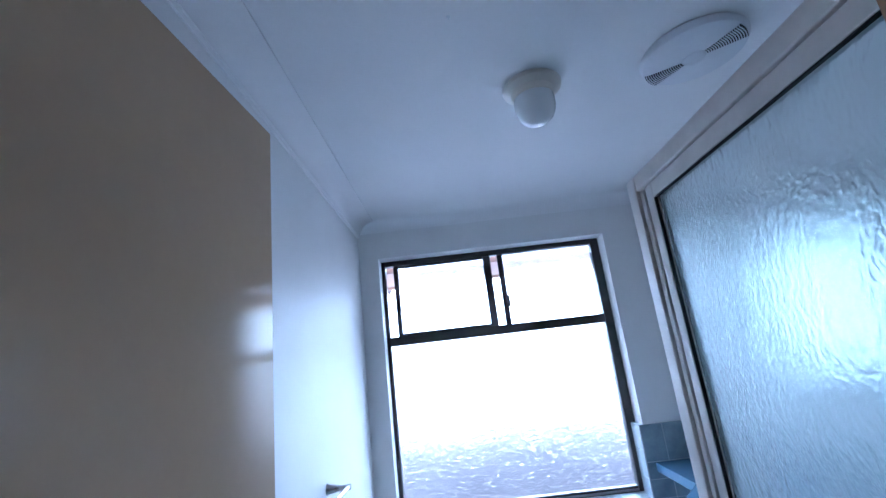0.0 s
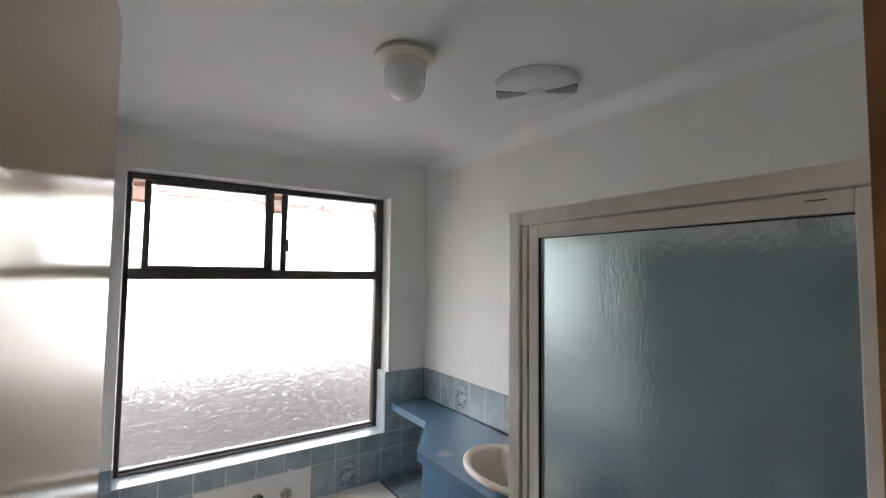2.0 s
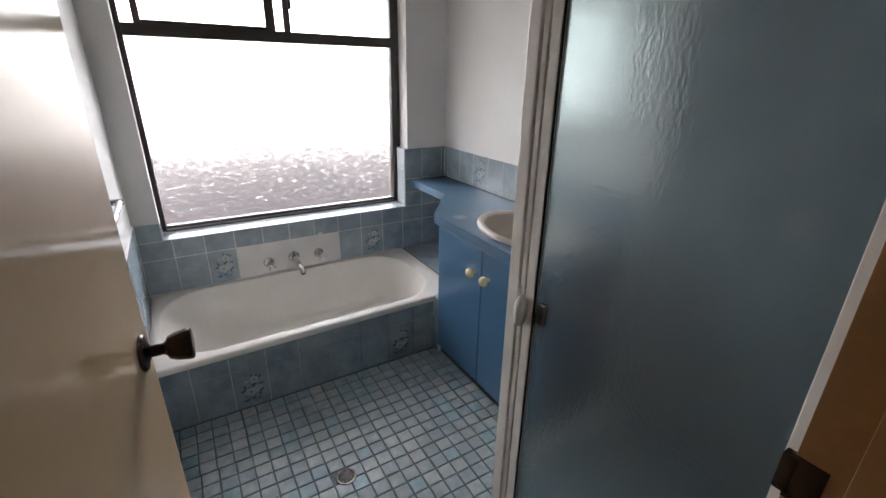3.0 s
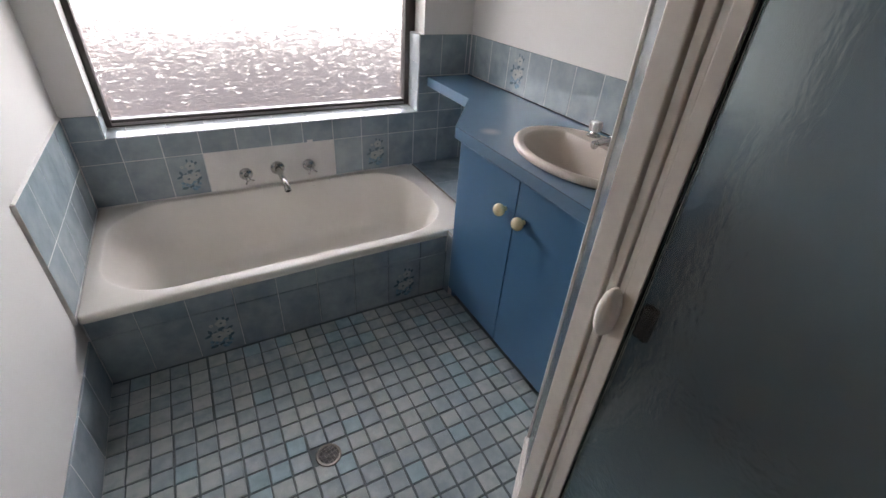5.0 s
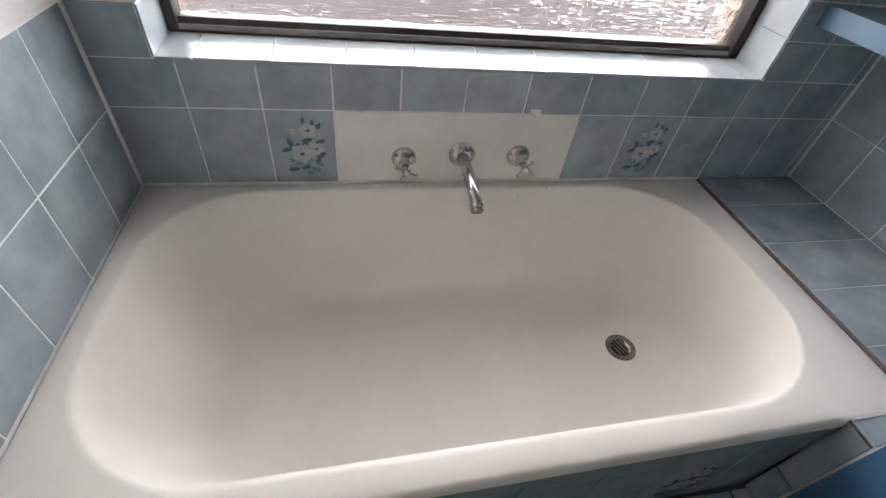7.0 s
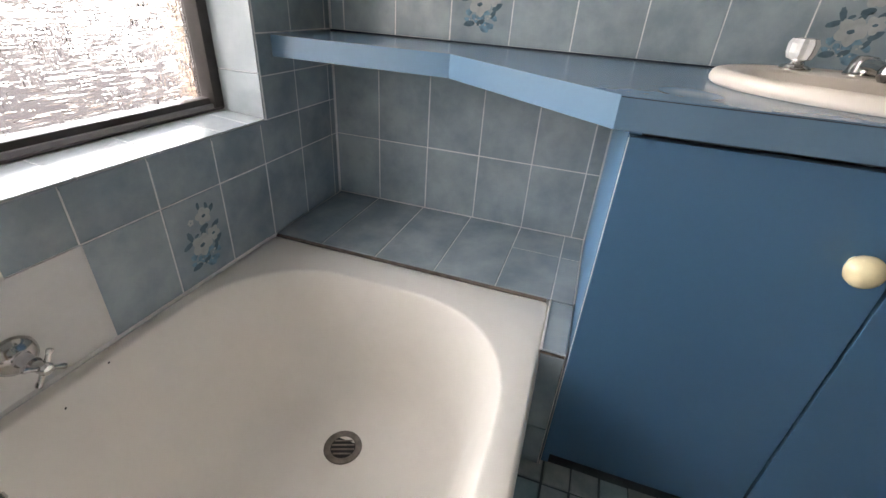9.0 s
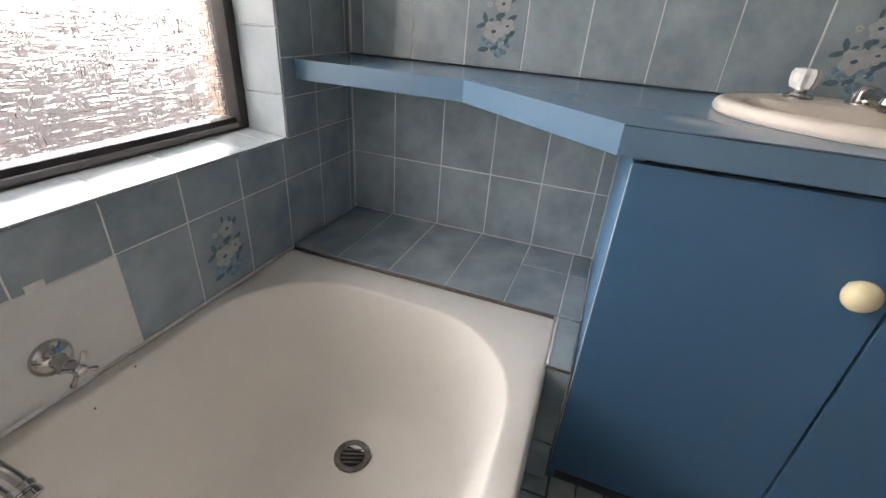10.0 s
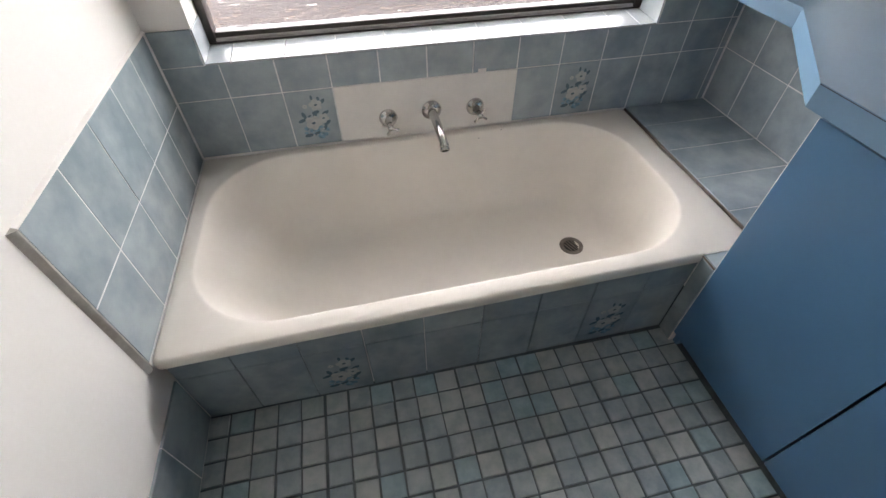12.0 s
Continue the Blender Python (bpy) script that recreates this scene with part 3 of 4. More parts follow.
# mortar fillets along the free edges of the tiling over the bath
for name, ring_a, ring_b in (
        ("tile_edge_end", [(LEFT + 0.0004, 2.3455, 0.315), (TL - 0.0004, 2.3585, 0.315), (TL - 0.0004, 2.3622, 0.315), (LEFT + 0.0004, 2.3622, 0.315)],
         [(LEFT + 0.0004, 2.3455, 0.739), (TL - 0.0004, 2.3585, 0.7345), (TL - 0.0004, 2.3622, 0.7345), (LEFT + 0.0004, 2.3622, 0.739)]),
        ("tile_edge_top", [(LEFT + 0.0004, 2.3622, 0.7335), (TL - 0.0004, 2.3622, 0.7335), (TL - 0.0004, 2.3622, 0.7355), (LEFT + 0.0004, 2.3622, 0.7395)],
         [(LEFT + 0.0004, BACK - 0.001, 0.7335), (TL - 0.0004, BACK - 0.001, 0.7335), (TL - 0.0004, BACK - 0.001, 0.7355), (LEFT + 0.0004, BACK - 0.001, 0.7395)])):
    bm = bmesh.new()
    rings(bm, [[Vector(p) for p in ring_a], [Vector(p) for p in ring_b]], True, True)
    tagged(part(name, bm, MORTAR if name.endswith("end") else WALL, smooth=False), "narrow grey mortar fillet along the edge of the tiles", "tile edge", kind="structure")
# right wall: niche and splashback
lay(wall_right, (TR, 0, 0), (0, -1, 0), (0, 0, 1), (-3.125, -2.981, -2.825, -2.668, -2.517, -2.370, -2.335), (0.342, 0.535, 0.742))
lay(wall_right, (TR, 0, 0), (0, -1, 0), (0, 0, 1), (-3.125, -3.085, -2.931, -2.778, -2.623, -2.473, -2.321, -2.166, -2.010, -1.858, -1.706, -1.562), (0.824, 1.025),
    flowers={(3, 0), (8, 0)})
# reveals of the window, in the paler window-lit tile colours
lay(wall_window, (0, TB + 0.001, 0.6395), (1, 0, 0), (0, math.cos(radians(4)), math.sin(radians(4))), [WX0 + 0.002, 0.055] + [0.055 + 0.1522 * k for k in range(1, 9)] + [1.355, RX1 - 0.004], (0.0, 0.1185), mat=LIT_SILL_TILE)
lay(wall_window, (RX1 - 0.004, TB + 0.001, 0), (0, -1, 0), (0, 0, 1), (-0.1185, 0.0), (0.638, 0.742, 0.890, 1.025), d=0.0035, mat=LIT_REVEAL_TILE)
lay(wall_window, (WX0 + 0.004, TB + 0.001, 0), (0, 1, 0), (0, 0, 1), (0.0, 0.1185), (0.638, 0.735), d=0.0035, mat=LIT_REVEAL_TILE)
bm = bmesh.new()
rings(bm, [[Vector((x, TB + 0.003, 0.6225)), Vector((x, TB + 0.003, 0.6375)), Vector((x, 3.2495, 0.6462)), Vector((x, 3.3035, 0.6475)), Vector((x, 3.3035, 0.6225))] for x in (WX0 + 0.0005, RX1 - 0.0005)], True, True)
tagged(part("window_sill_bed", bm, GROUT, smooth=False), "sloping tiled window sill", "window sill", kind="structure")
structure("reveal_bed", GROUT, [(RX1, WX1 - 0.0003, TB + 0.004, 3.2495, 0.6225, 1.0245)], "pale mortar bed under the tiles of the window reveal", "reveal")
# ledge beside the bath
ledge = structure("ledge", GROUT, [(1.393, TR - 0.006, 2.334, TB - 0.006, 0.0, 0.3408), (1.2225, 1.393, 2.3345, 2.385, 0.0, 0.3335)], "low tiled ledge at the end of the bath", "ledge")
lay(ledge, (0, 0, 0.342), (1, 0, 0), (0, 1, 0), (1.388, 1.590, TR - 0.001), (2.388, 2.518))
lay(ledge, (0, 0, 0.342), (1, 0, 0), (0, 1, 0), (1.388, 1.590, TR - 0.001), (2.336, 2.388))
lay(ledge, (0, 0, 0.342), (1, 0, 0), (0, 1, 0), (1.388, TR - 0.001), (2.518, 2.672, 2.830, 2.985, 3.124))
lay(ledge, (0, 0, 0.3375), (1, 0, 0), (0, 1, 0), (1.2185, 1.3880), (2.336, 2.387), d=0.0045)
lay(ledge, (1.2185, 0, 0), (0, -1, 0), (0, 0, 1), (-2.386, -2.336), (0.003, 0.120, 0.327), d=0.0045)
box_part("edge_seal", RUST, ledge, 1.2178, 1.2225, 2.337, 2.386, 0.3275, 0.3325, bevel=0.001, label="brown stained joint")
bm = bmesh.new()
rings(bm, [[Vector((x, y - 0.0022, 0.3365)), Vector((x, y - 0.0012, 0.3405)), Vector((x, y + 0.0016, 0.3400)), Vector((x, y + 0.0026, 0.3350))] for x, y in ((1.2195, 2.3845), (1.300, 2.3855), (1.3865, 2.3870))], True, True)
tagged(part("sealant_corner", bm, BOARD), "short bead of white sealant at the bath corner", "sealant", kind="structure")
# front of the bath
apron = structure("bath_apron", GROUT, [(LEFT + 0.001, 1.220, 2.393, 2.43, 0.0, 0.300)], "blue-grey tiled front of the bath, two panels with printed flowers", "bath apron")
ax = [TL + 0.002] + [0.006 + 0.1543 * k for k in range(8)]
ax = [x for x in ax if x < 1.20] + [1.221]
lay(apron, (0, 2.3815, 0), (math.cos(0.0055), math.sin(0.0055), 0), (0, 0, 1), ax, (0.003, 0.216), flowers={(2, 0), (7, 0)}, shift=(0, -0.01))
lay(apron, (0, 2.3815, 0), (math.cos(0.0055), math.sin(0.0055), 0), (0, 0, 1), ax, (0.216, 0.303))


# ---- bath ----
def rounded(cx0, cx1, cy0, cy1, r, z, n=10):
    """A rounded rectangle as one loop; the same n gives matching loops."""
    pts = []
    for cx, cy, a in ((cx1 - r, cy1 - r, 0), (cx0 + r, cy1 - r, 90), (cx0 + r, cy0 + r, 180), (cx1 - r, cy0 + r, 270)):
        for k in range(n + 1):
            t = radians(a + 90 * k / n)
            pts.append(Vector((cx + r * math.cos(t), cy + r * math.sin(t), z)))
    return pts


bath = thing("bathtub", "white enamelled built-in bath with wide rolled rim and rounded corners", "bathtub", (0.6, 2.75, 0.0))
bm = bmesh.new()
X0, X1, Y0, Y1 = TL + 0.001, 1.386, 2.366, 3.127
inner = [(-0.090, 1.2925, 2.4175, 3.0985, 0.241, RIM - 0.0004), (-0.0865, 1.290, 2.4205, 3.0955, 0.239, RIM - 0.0024), (-0.084, 1.288, 2.4225, 3.0935, 0.238, RIM - 0.007),
         (-0.077, 1.284, 2.428, 3.088, 0.235, RIM - 0.018), (-0.060, 1.275, 2.440, 3.076, 0.228, RIM - 0.045), (0.000, 1.251, 2.462, 3.050, 0.20, RIM - 0.13), (0.050, 1.237, 2.476, 3.036, 0.195, RIM - 0.22),
         (0.085, 1.223, 2.492, 3.022, 0.19, 0.062), (0.118, 1.190, 2.515, 3.000, 0.18, 0.036), (0.160, 1.160, 2.55, 2.968, 0.16, 0.021), (0.26, 1.06, 2.62, 2.90, 0.10, 0.016)]
loops = [rounded(X0 + 0.004, X1 - 0.004, Y0 + 0.02, Y1, 0.012, 0.3035), rounded(X0 + 0.001, X1 - 0.001, Y0 + 0.003, Y1, 0.013, 0.3050), rounded(X0, X1, Y0, Y1, 0.014, 0.311),
         rounded(X0, X1, Y0 + 0.001, Y1, 0.014, RIM - 0.010), rounded(X0 + 0.002, X1 - 0.002, Y0 + 0.004, Y1 - 0.001, 0.014, RIM - 0.003),
         rounded(X0 + 0.007, X1 - 0.007, Y0 + 0.010, Y1 - 0.004, 0.016, RIM), rounded(-0.096, 1.298, 2.412, 3.104, 0.245, RIM)]
loops += [rounded(*row) for row in inner]
rings(bm, loops, False, True)
tub = part("tub", bm, ENAMEL, bath)
smooth_by_angle(tub.data, 60)
for v in tub.data.vertices:                                # the front edge runs slightly out of square
    v.co.y += (0.030 * (v.co.x - X0) / (X1 - X0) - 0.009) * (Y1 - v.co.y) / (Y1 - Y0)
DR = (1.083, 2.762)
drain = lathe_part("waste", DULL, bath, [(0.0, 0.012), (0.040, 0.012), (0.043, 0.0185), (0.042, 0.021), (0.030, 0.0200), (0.027, 0.0175), (0.0, 0.0170)], Matrix.Translation((*DR, 0)), "dull metal waste ring")
# Black disc under the bars paints the dark inside of the waste.
lathe_part("drain_shade_disc", DARK_HOLE, drain, [(0.0, 0.0172), (0.0280, 0.0172), (0.0280, 0.0181), (0.0, 0.0181)], Matrix.Translation((*DR, 0)))
for k in range(4):
    o = (k - 1.5) * 0.011
    half = math.sqrt(max(0.0, 0.026 ** 2 - o * o))
    box_part("grate_bar", DULL, drain, -half, half, o - 0.0017, o + 0.0017, 0.0178, 0.0196, m=Matrix.Translation((*DR, 0)) @ Matrix.Rotation(radians(112), 4, "Z"))

for cx, cy, cz, spin in ((0.886, 3.0885, 0.3338, 25), (0.800, 3.0765, 0.3180, 40)):
    lathe_part("enamel_chip", DARK_HOLE, tub, [(0.0, -0.0015), (0.0030, -0.0008), (0.0034, 0.0004), (0.0020, 0.0012), (0.0, 0.0014)],
               Matrix.Translation((cx, cy, cz)) @ Matrix.Rotation(radians(spin), 4, "Z") @ Matrix.Rotation(radians(35), 4, "X") @ Matrix.Diagonal((0.75, 0.42, 0.8, 1)), "dark chip in the enamel", n=10)

board = thing("tap_board", "white repair board set among the tiles behind the bath taps", "board", (0.63, 3.13, 0.43))
bm = bmesh.new()
block(bm, 0.328, 0.937, TB - 0.001, TB + 0.003, RIM - 0.004, 0.5325, 0.0008)
block(bm, 0.800, 0.828, TB - 0.0012, TB + 0.002, 0.530, 0.546, 0.0008)
part("panel", bm, BOARD, board)
bm = bmesh.new()
rings(bm, [[Vector((x, TB - 0.002, RIM + 0.006)), Vector((x, TB - 0.006, RIM + 0.0008)), Vector((x, TB + 0.002, RIM + 0.0005))] for x in (TL + 0.003, 1.360)], True, True)
tagged(part("sealant", bm, BOARD), "bead of white sealant along the back of the bath", "sealant", kind="structure")


bm = bmesh.new()
rings(bm, [[Vector((1.3850, y, RIM - 0.003)), Vector((1.3835, y, RIM + 0.0008)), Vector((1.3885, y, RIM + 0.0050)), Vector((1.3888, y, RIM - 0.003))] for y in (2.396, 2.60, 2.90, 3.122)], True, True)
tagged(part("sealant_end", bm, RUST), "line of brown old sealant between bath and tiled ledge", "sealant", kind="structure")


def wall_tap(x, z, spin):
    tap = thing("bath_tap", "chrome cross-handled wall tap above the bath", "tap", (x, TB, z), "bath taps")
    out = Matrix.Translation((x, TB - 0.001, z)) @ Matrix.Rotation(radians(90), 4, "X")
    lathe_part("flange", CHROME, tap, [(0.0, 0.0), (0.031, 0.0), (0.0315, 0.003), (0.029, 0.009), (0.022, 0.015), (0.0135, 0.018), (0.011, 0.022), (0.0105, 0.046), (0.0, 0.046)], out)
    lathe_part("spindle", CHROME, tap, [(0.0, 0.045), (0.0075, 0.045), (0.0075, 0.058), (0.010, 0.060), (0.010, 0.072), (0.007, 0.076), (0.0, 0.077)], out, n=20)
    for k in range(4):
        a = radians(spin + 90 * k)
        d = Vector((math.cos(a), 0, math.sin(a)))
        c = Vector((x, TB - 0.067, z))
        tube_part("arm", CHROME, tap, [c + d * s for s in (0.006, 0.018, 0.026, 0.029, 0.030)], [0.0042, 0.0036, 0.0050, 0.0042, 0.0015], n=10)
    return tap


wall_tap(0.490, 0.409, 66)
wall_tap(0.795, 0.415, 55)
spout = thing("bath_spout", "chrome bath spout with a turned-down lip", "spout", (0.640, TB, 0.42))
lathe_part("flange", CHROME, spout, [(0.0, 0.0), (0.034, 0.0), (0.0345, 0.004), (0.031, 0.010), (0.022, 0.015), (0.016, 0.017), (0.0, 0.017)],
           Matrix.Translation((0.640, TB - 0.001, 0.420)) @ Matrix.Rotation(radians(90), 4, "X"))
tube_part("barrel", CHROME, spout, [(0.640, TB - 0.012, 0.420), (0.641, TB - 0.05, 0.417), (0.643, TB - 0.09, 0.411), (0.645, TB - 0.130, 0.402), (0.647, TB - 0.156, 0.393), (0.648, TB - 0.170, 0.384)],
          [0.0155, 0.0150, 0.0144, 0.0139, 0.0136, 0.0136], n=20)
lathe_part("nozzle", CHROME, spout, [(0.0, -0.005), (0.0140, -0.005), (0.0158, -0.003), (0.0160, 0.004), (0.0145, 0.0055), (0.0145, 0.008), (0.0162, 0.0095), (0.0160, 0.017), (0.0145, 0.0185), (0.0115, 0.0185), (0.0105, 0.010), (0.0, 0.010)],
           Matrix.Translation((0.648, TB - 0.170, 0.384)) @ Matrix.Rotation(radians(130), 4, "X"), "bright grooved nozzle ring", n=24)

# ---- vanity ----
VX, VY0, VY1, CT = 1.214, 1.562, 2.332, 0.821
vanity = thing("vanity_cabinet", "blue laminate vanity cabinet with two doors under the worktop", "cabinet", (1.47, 1.95, 0.0))
bm = bmesh.new()
block(bm, VX + 0.020, TR - 0.002, VY1 - 0.018, VY1, 0.0, 0.774, 0.001)
block(bm, VX + 0.020, TR - 0.002, VY0, VY0 + 0.018, 0.0, 0.774, 0.001)
block(bm, VX + 0.020, TR - 0.002, VY0 + 0.018, VY1 - 0.018, 0.05, 0.068)
part("carcass", bm, LAMINATE, vanity, smooth=False)
box_part("kickboard", LAMINATE, vanity, VX + 0.044, VX + 0.060, VY0 + 0.0185, VY1 - 0.0185, 0.0, 0.0495, label="recessed blue kickboard")
# Near-black sheet behind the doors paints the shade in their gaps.
box_part("gap_shade_sheet", DARK_GAP, vanity, VX + 0.021, VX + 0.028, VY0 + 0.018, VY1 - 0.018, 0.07, 0.773)
for y0, y1, ky in ((1.9525, VY1 - 0.001, 2.003), (VY0 + 0.001, 1.9475, 1.897)):
    leaf = box_part("cabinet_door", LAMINATE, vanity, VX, VX + 0.018, y0, y1, 0.056, 0.764, bevel=0.0012)
    lathe_part("knob", IVORY, leaf, [(0.0, 0.0), (0.009, 0.0), (0.0085, 0.004), (0.0085, 0.007), (0.013, 0.011), (0.0195, 0.017), (0.0230, 0.026), (0.0225, 0.034), (0.018, 0.041), (0.011, 0.0455), (0.005, 0.047), (0.0, 0.0472)],
               Matrix.Translation((VX, ky, 0.639)) @ Matrix.Rotation(radians(-90), 4, "Y"), "round cream knob", n=24)
box_part("edge_strip", SCREEN, vanity, VX + 0.0012, VX + 0.0040, VY1 - 0.0008, VY1 + 0.0006, 0.01, 0.762, label="pale bare edge of the board")
worktop = thing("worktop", "blue laminate worktop narrowing to an angled shelf by the window", "worktop", (1.47, 2.2, 0.774))
BC, RX, RY = (1.450, 1.925), 0.205, 0.283
bm = bmesh.new()
outline = [(1.199, 1.552), (1.199, 2.357), (1.458, 2.688), (1.465, TB - 0.001), (TR - 0.001, TB - 0.001), (TR - 0.001, 1.552)]
cut = [(BC[0] + 0.93 * RX * math.cos(2 * math.pi * k / 48), BC[1] + 0.93 * RY * math.sin(2 * math.pi * k / 48)) for k in range(48)]
levels = []
for z in (0.7745, CT):
    edges = []
    loops2 = []
    for pts in (outline, cut):
        vs = [bm.verts.new((x, y, z)) for x, y in pts]
        edges += [bm.edges.new((vs[k], vs[(k + 1) % len(vs)])) for k in range(len(vs))]
        loops2.append(vs)
    bmesh.ops.triangle_fill(bm, use_beauty=True, edges=edges)
    levels.append(loops2)
for low, high in zip(*levels):
    for k in range(len(low)):
        bm.faces.new((low[k], low[(k + 1) % len(low)], high[(k + 1) % len(low)], high[k]))
part("slab", bm, WORKTOP, worktop, smooth=False)
box_part("edge_seam", DARK_GAP, worktop, 1.1983, 1.1992, 1.553, 2.356, CT - 0.0028, CT - 0.0016)
bm = bmesh.new()
block(bm, TR - 0.006, TR - 0.0008, 1.56, TB - 0.004, CT + 0.0003, CT + 0.004)
part("back_seal", bm, DARK_GAP, worktop, "dark line of old sealant")

basin = thing("washbasin", "oval cream ceramic drop-in basin on the blue worktop", "basin", (1.455, 1.94, CT))
m = Matrix.Translation((*BC, CT))
bm = bmesh.new()
rings(bm, [[m @ Vector((r * RX * math.cos(2 * math.pi * k / 56), r * RY * math.sin(2 * math.pi * k / 56), h)) for k in range(56)]
           for r, h in ((0.92, 0.0003), (0.99, 0.0005), (1.006, 0.004), (1.012, 0.010), (1.004, 0.018), (0.985, 0.0225), (0.955, 0.0245), (0.92, 0.0235), (0.90, 0.021))])
part("rim", bm, CREAM, basin)
bm = bmesh.new()
loops = []
for s, z, dx, deck in ((0.90, 0.0212, 0.0, 1.0), (0.872, 0.0207, -0.003, 0.097), (0.855, 0.0185, -0.004, 0.092), (0.832, 0.010, -0.005, 0.088), (0.82, -0.006, -0.007, 0.083), (0.75, -0.045, -0.010, 0.073),
                       (0.60, -0.085, -0.014, 0.058), (0.38, -0.110, -0.014, 0.045), (0.15, -0.119, -0.010, 0.03), (0.04, -0.120, -0.010, 0.02)):
    loops.append([Vector((BC[0] + min(dx + RX * s * math.cos(2 * math.pi * k / 80), deck), BC[1] + RY * s * math.sin(2 * math.pi * k / 80), CT + z)) for k in range(80)])
rings(bm, loops, False, True)
part("bowl", bm, CREAM, basin)
lathe_part("waste", CHROME, basin, [(0.0, -0.119), (0.022, -0.119), (0.023, -0.115), (0.015, -0.114), (0.0, -0.116)], Matrix.Translation((BC[0] - 0.01, BC[1], CT)), n=20)
TX = 1.603
for y in (2.045, 1.840):
    tap = thing("basin_tap", "chrome basin tap with a faceted white acrylic handle", "tap", (TX, y, CT + 0.024), "basin taps")
    up = Matrix.Translation((TX, y, CT + 0.020))
    lathe_part("base", CHROME, tap, [(0.0, 0.0), (0.026, 0.0), (0.0265, 0.004), (0.023, 0.008), (0.014, 0.011), (0.011, 0.018), (0.0, 0.018)], up, n=24)
    bm = bmesh.new()
    loops = []
    for h, r in ((0.017, 0.010), (0.020, 0.020), (0.030, 0.024), (0.046, 0.025), (0.054, 0.021), (0.056, 0.010)):
        loops.append([up @ Vector((r * (1.0 if k % 2 else 0.84) * math.cos(2 * math.pi * k / 16), r * (1.0 if k % 2 else 0.84) * math.sin(2 * math.pi * k / 16), h)) for k in range(16)])
    rings(bm, loops, True, True)
    part("handle", bm, ACRYLIC, tap, "faceted white acrylic handle", smooth=False)
bspout = thing("basin_spout", "stubby chrome basin spout with a round nozzle", "spout", (TX, 1.945, CT + 0.02))
lathe_part("base", CHROME, bspout, [(0.0, 0.0), (0.027, 0.0), (0.0275, 0.004), (0.024, 0.009), (0.022, 0.024), (0.016, 0.034), (0.0, 0.036)], Matrix.Translation((TX - 0.008, 1.942, CT + 0.020)), n=28)
tube_part("barrel", CHROME, bspout, [(TX - 0.010, 1.942, CT + 0.034), (TX - 0.035, 1.942, CT + 0.040), (TX - 0.065, 1.943, CT + 0.040), (TX - 0.088, 1.944, CT + 0.037)], [0.017, 0.0140, 0.0115, 0.0105], n=18)
lathe_part("nozzle", CHROME, bspout, [(0.0, -0.015), (0.008, -0.014), (0.0125, -0.008), (0.0135, 0.0), (0.0115, 0.008), (0.006, 0.0125), (0.0, 0.0135)], Matrix.Translation((TX - 0.098, 1.944, CT + 0.035)), "round bright nozzle", n=24)

mirror = thing("wall_mirror", "plain frameless mirror on the wall above the basin", "mirror", (RIGHT, 1.925, 1.32))
box_part("backing", DARK_GAP, mirror, RIGHT - 0.004, RIGHT - 0.0005, 1.655, 2.195, 1.325, 1.945)
box_part("silvered_glass", SILVER, mirror, RIGHT - 0.009, RIGHT - 0.0042, 1.650, 2.200, 1.320, 1.950, bevel=0.001)

# ---- shower ----
SX, SY0, SY1, ST = 0.830, 0.6065, 1.312, 1.834
DX, DY = 1.088, 1.534
shower = thing("shower_screen", "off-white framed shower screen with hammered obscure glass", "shower screen", (SX, 1.0, 0.0))


def rail(a, b, z0, z1, depth, mat, parent, name, bevel=0.003, lift=0.0):
    """A straight bar in plan from a to b, depth wide."""
    a, b = Vector((*a, 0)), Vector((*b, 0))
    d = b - a
    m = Matrix.Translation(a) @ Matrix.Rotation(math.atan2(d.y, d.x), 4, "Z")
    return box_part(name, mat, parent, 0, d.length, -depth / 2 + lift, depth / 2 + lift, z0, z1, bevel=bevel, m=m)


rail((SX + 0.012, SY1), (SX + 0.012, SY1 - 0.038), 0.02, ST, 0.032, SCREEN, shower, "corner_post")
rail((SX + 0.014, SY1 - 0.039), (SX + 0.014, SY0), ST - 0.034, ST, 0.034, SCREEN, shower, "header")
rail((SX + 0.014, SY1 - 0.039), (SX + 0.014, SY0), 0.02, 0.052, 0.034, SCREEN, shower, "bottom_rail")
rail((SX + 0.014, SY0 + 0.018), (SX + 0.014, SY0), 0.053, ST - 0.035, 0.030, SCREEN, shower, "wall_channel")
sdoor = rail((SX + 0.012, SY1 - 0.042), (SX + 0.012, SY1 - 0.058), 0.056, ST - 0.037, 0.022, SCREEN, shower, "screen_door")
rail((SX + 0.013, SY1 - 0.061), (SX + 0.013, SY1 - 0.072), 0.056, ST - 0.037, 0.018, SCREEN, sdoor, "stile", 0.002)
rail((SX + 0.012, SY1 - 0.0735), (SX + 0.012, SY1 - 0.096), 0.056, ST - 0.037, 0.024, SCREEN, sdoor, "stile", 0.002)
rail((SX + 0.012, 0.662), (SX + 0.012, SY0 + 0.0195), 0.056, ST - 0.037, 0.024, SCREEN, sdoor, "stile", 0.002)
rail((SX + 0.012, SY1 - 0.0965), (SX + 0.012, 0.6625), ST - 0.068, ST - 0.037, 0.024, SCREEN, sdoor, "top_rail", 0.002)
rail((SX + 0.012, SY1 - 0.0965), (SX + 0.012, 0.6625), 0.056, 0.086, 0.024, SCREEN, sdoor, "lower_rail", 0.002)
rail((SX + 0.004, SY1 - 0.0965), (SX + 0.004, SY1 - 0.0990), 0.087, ST - 0.069, 0.006, RUBBER, sdoor, "seal", 0.0)
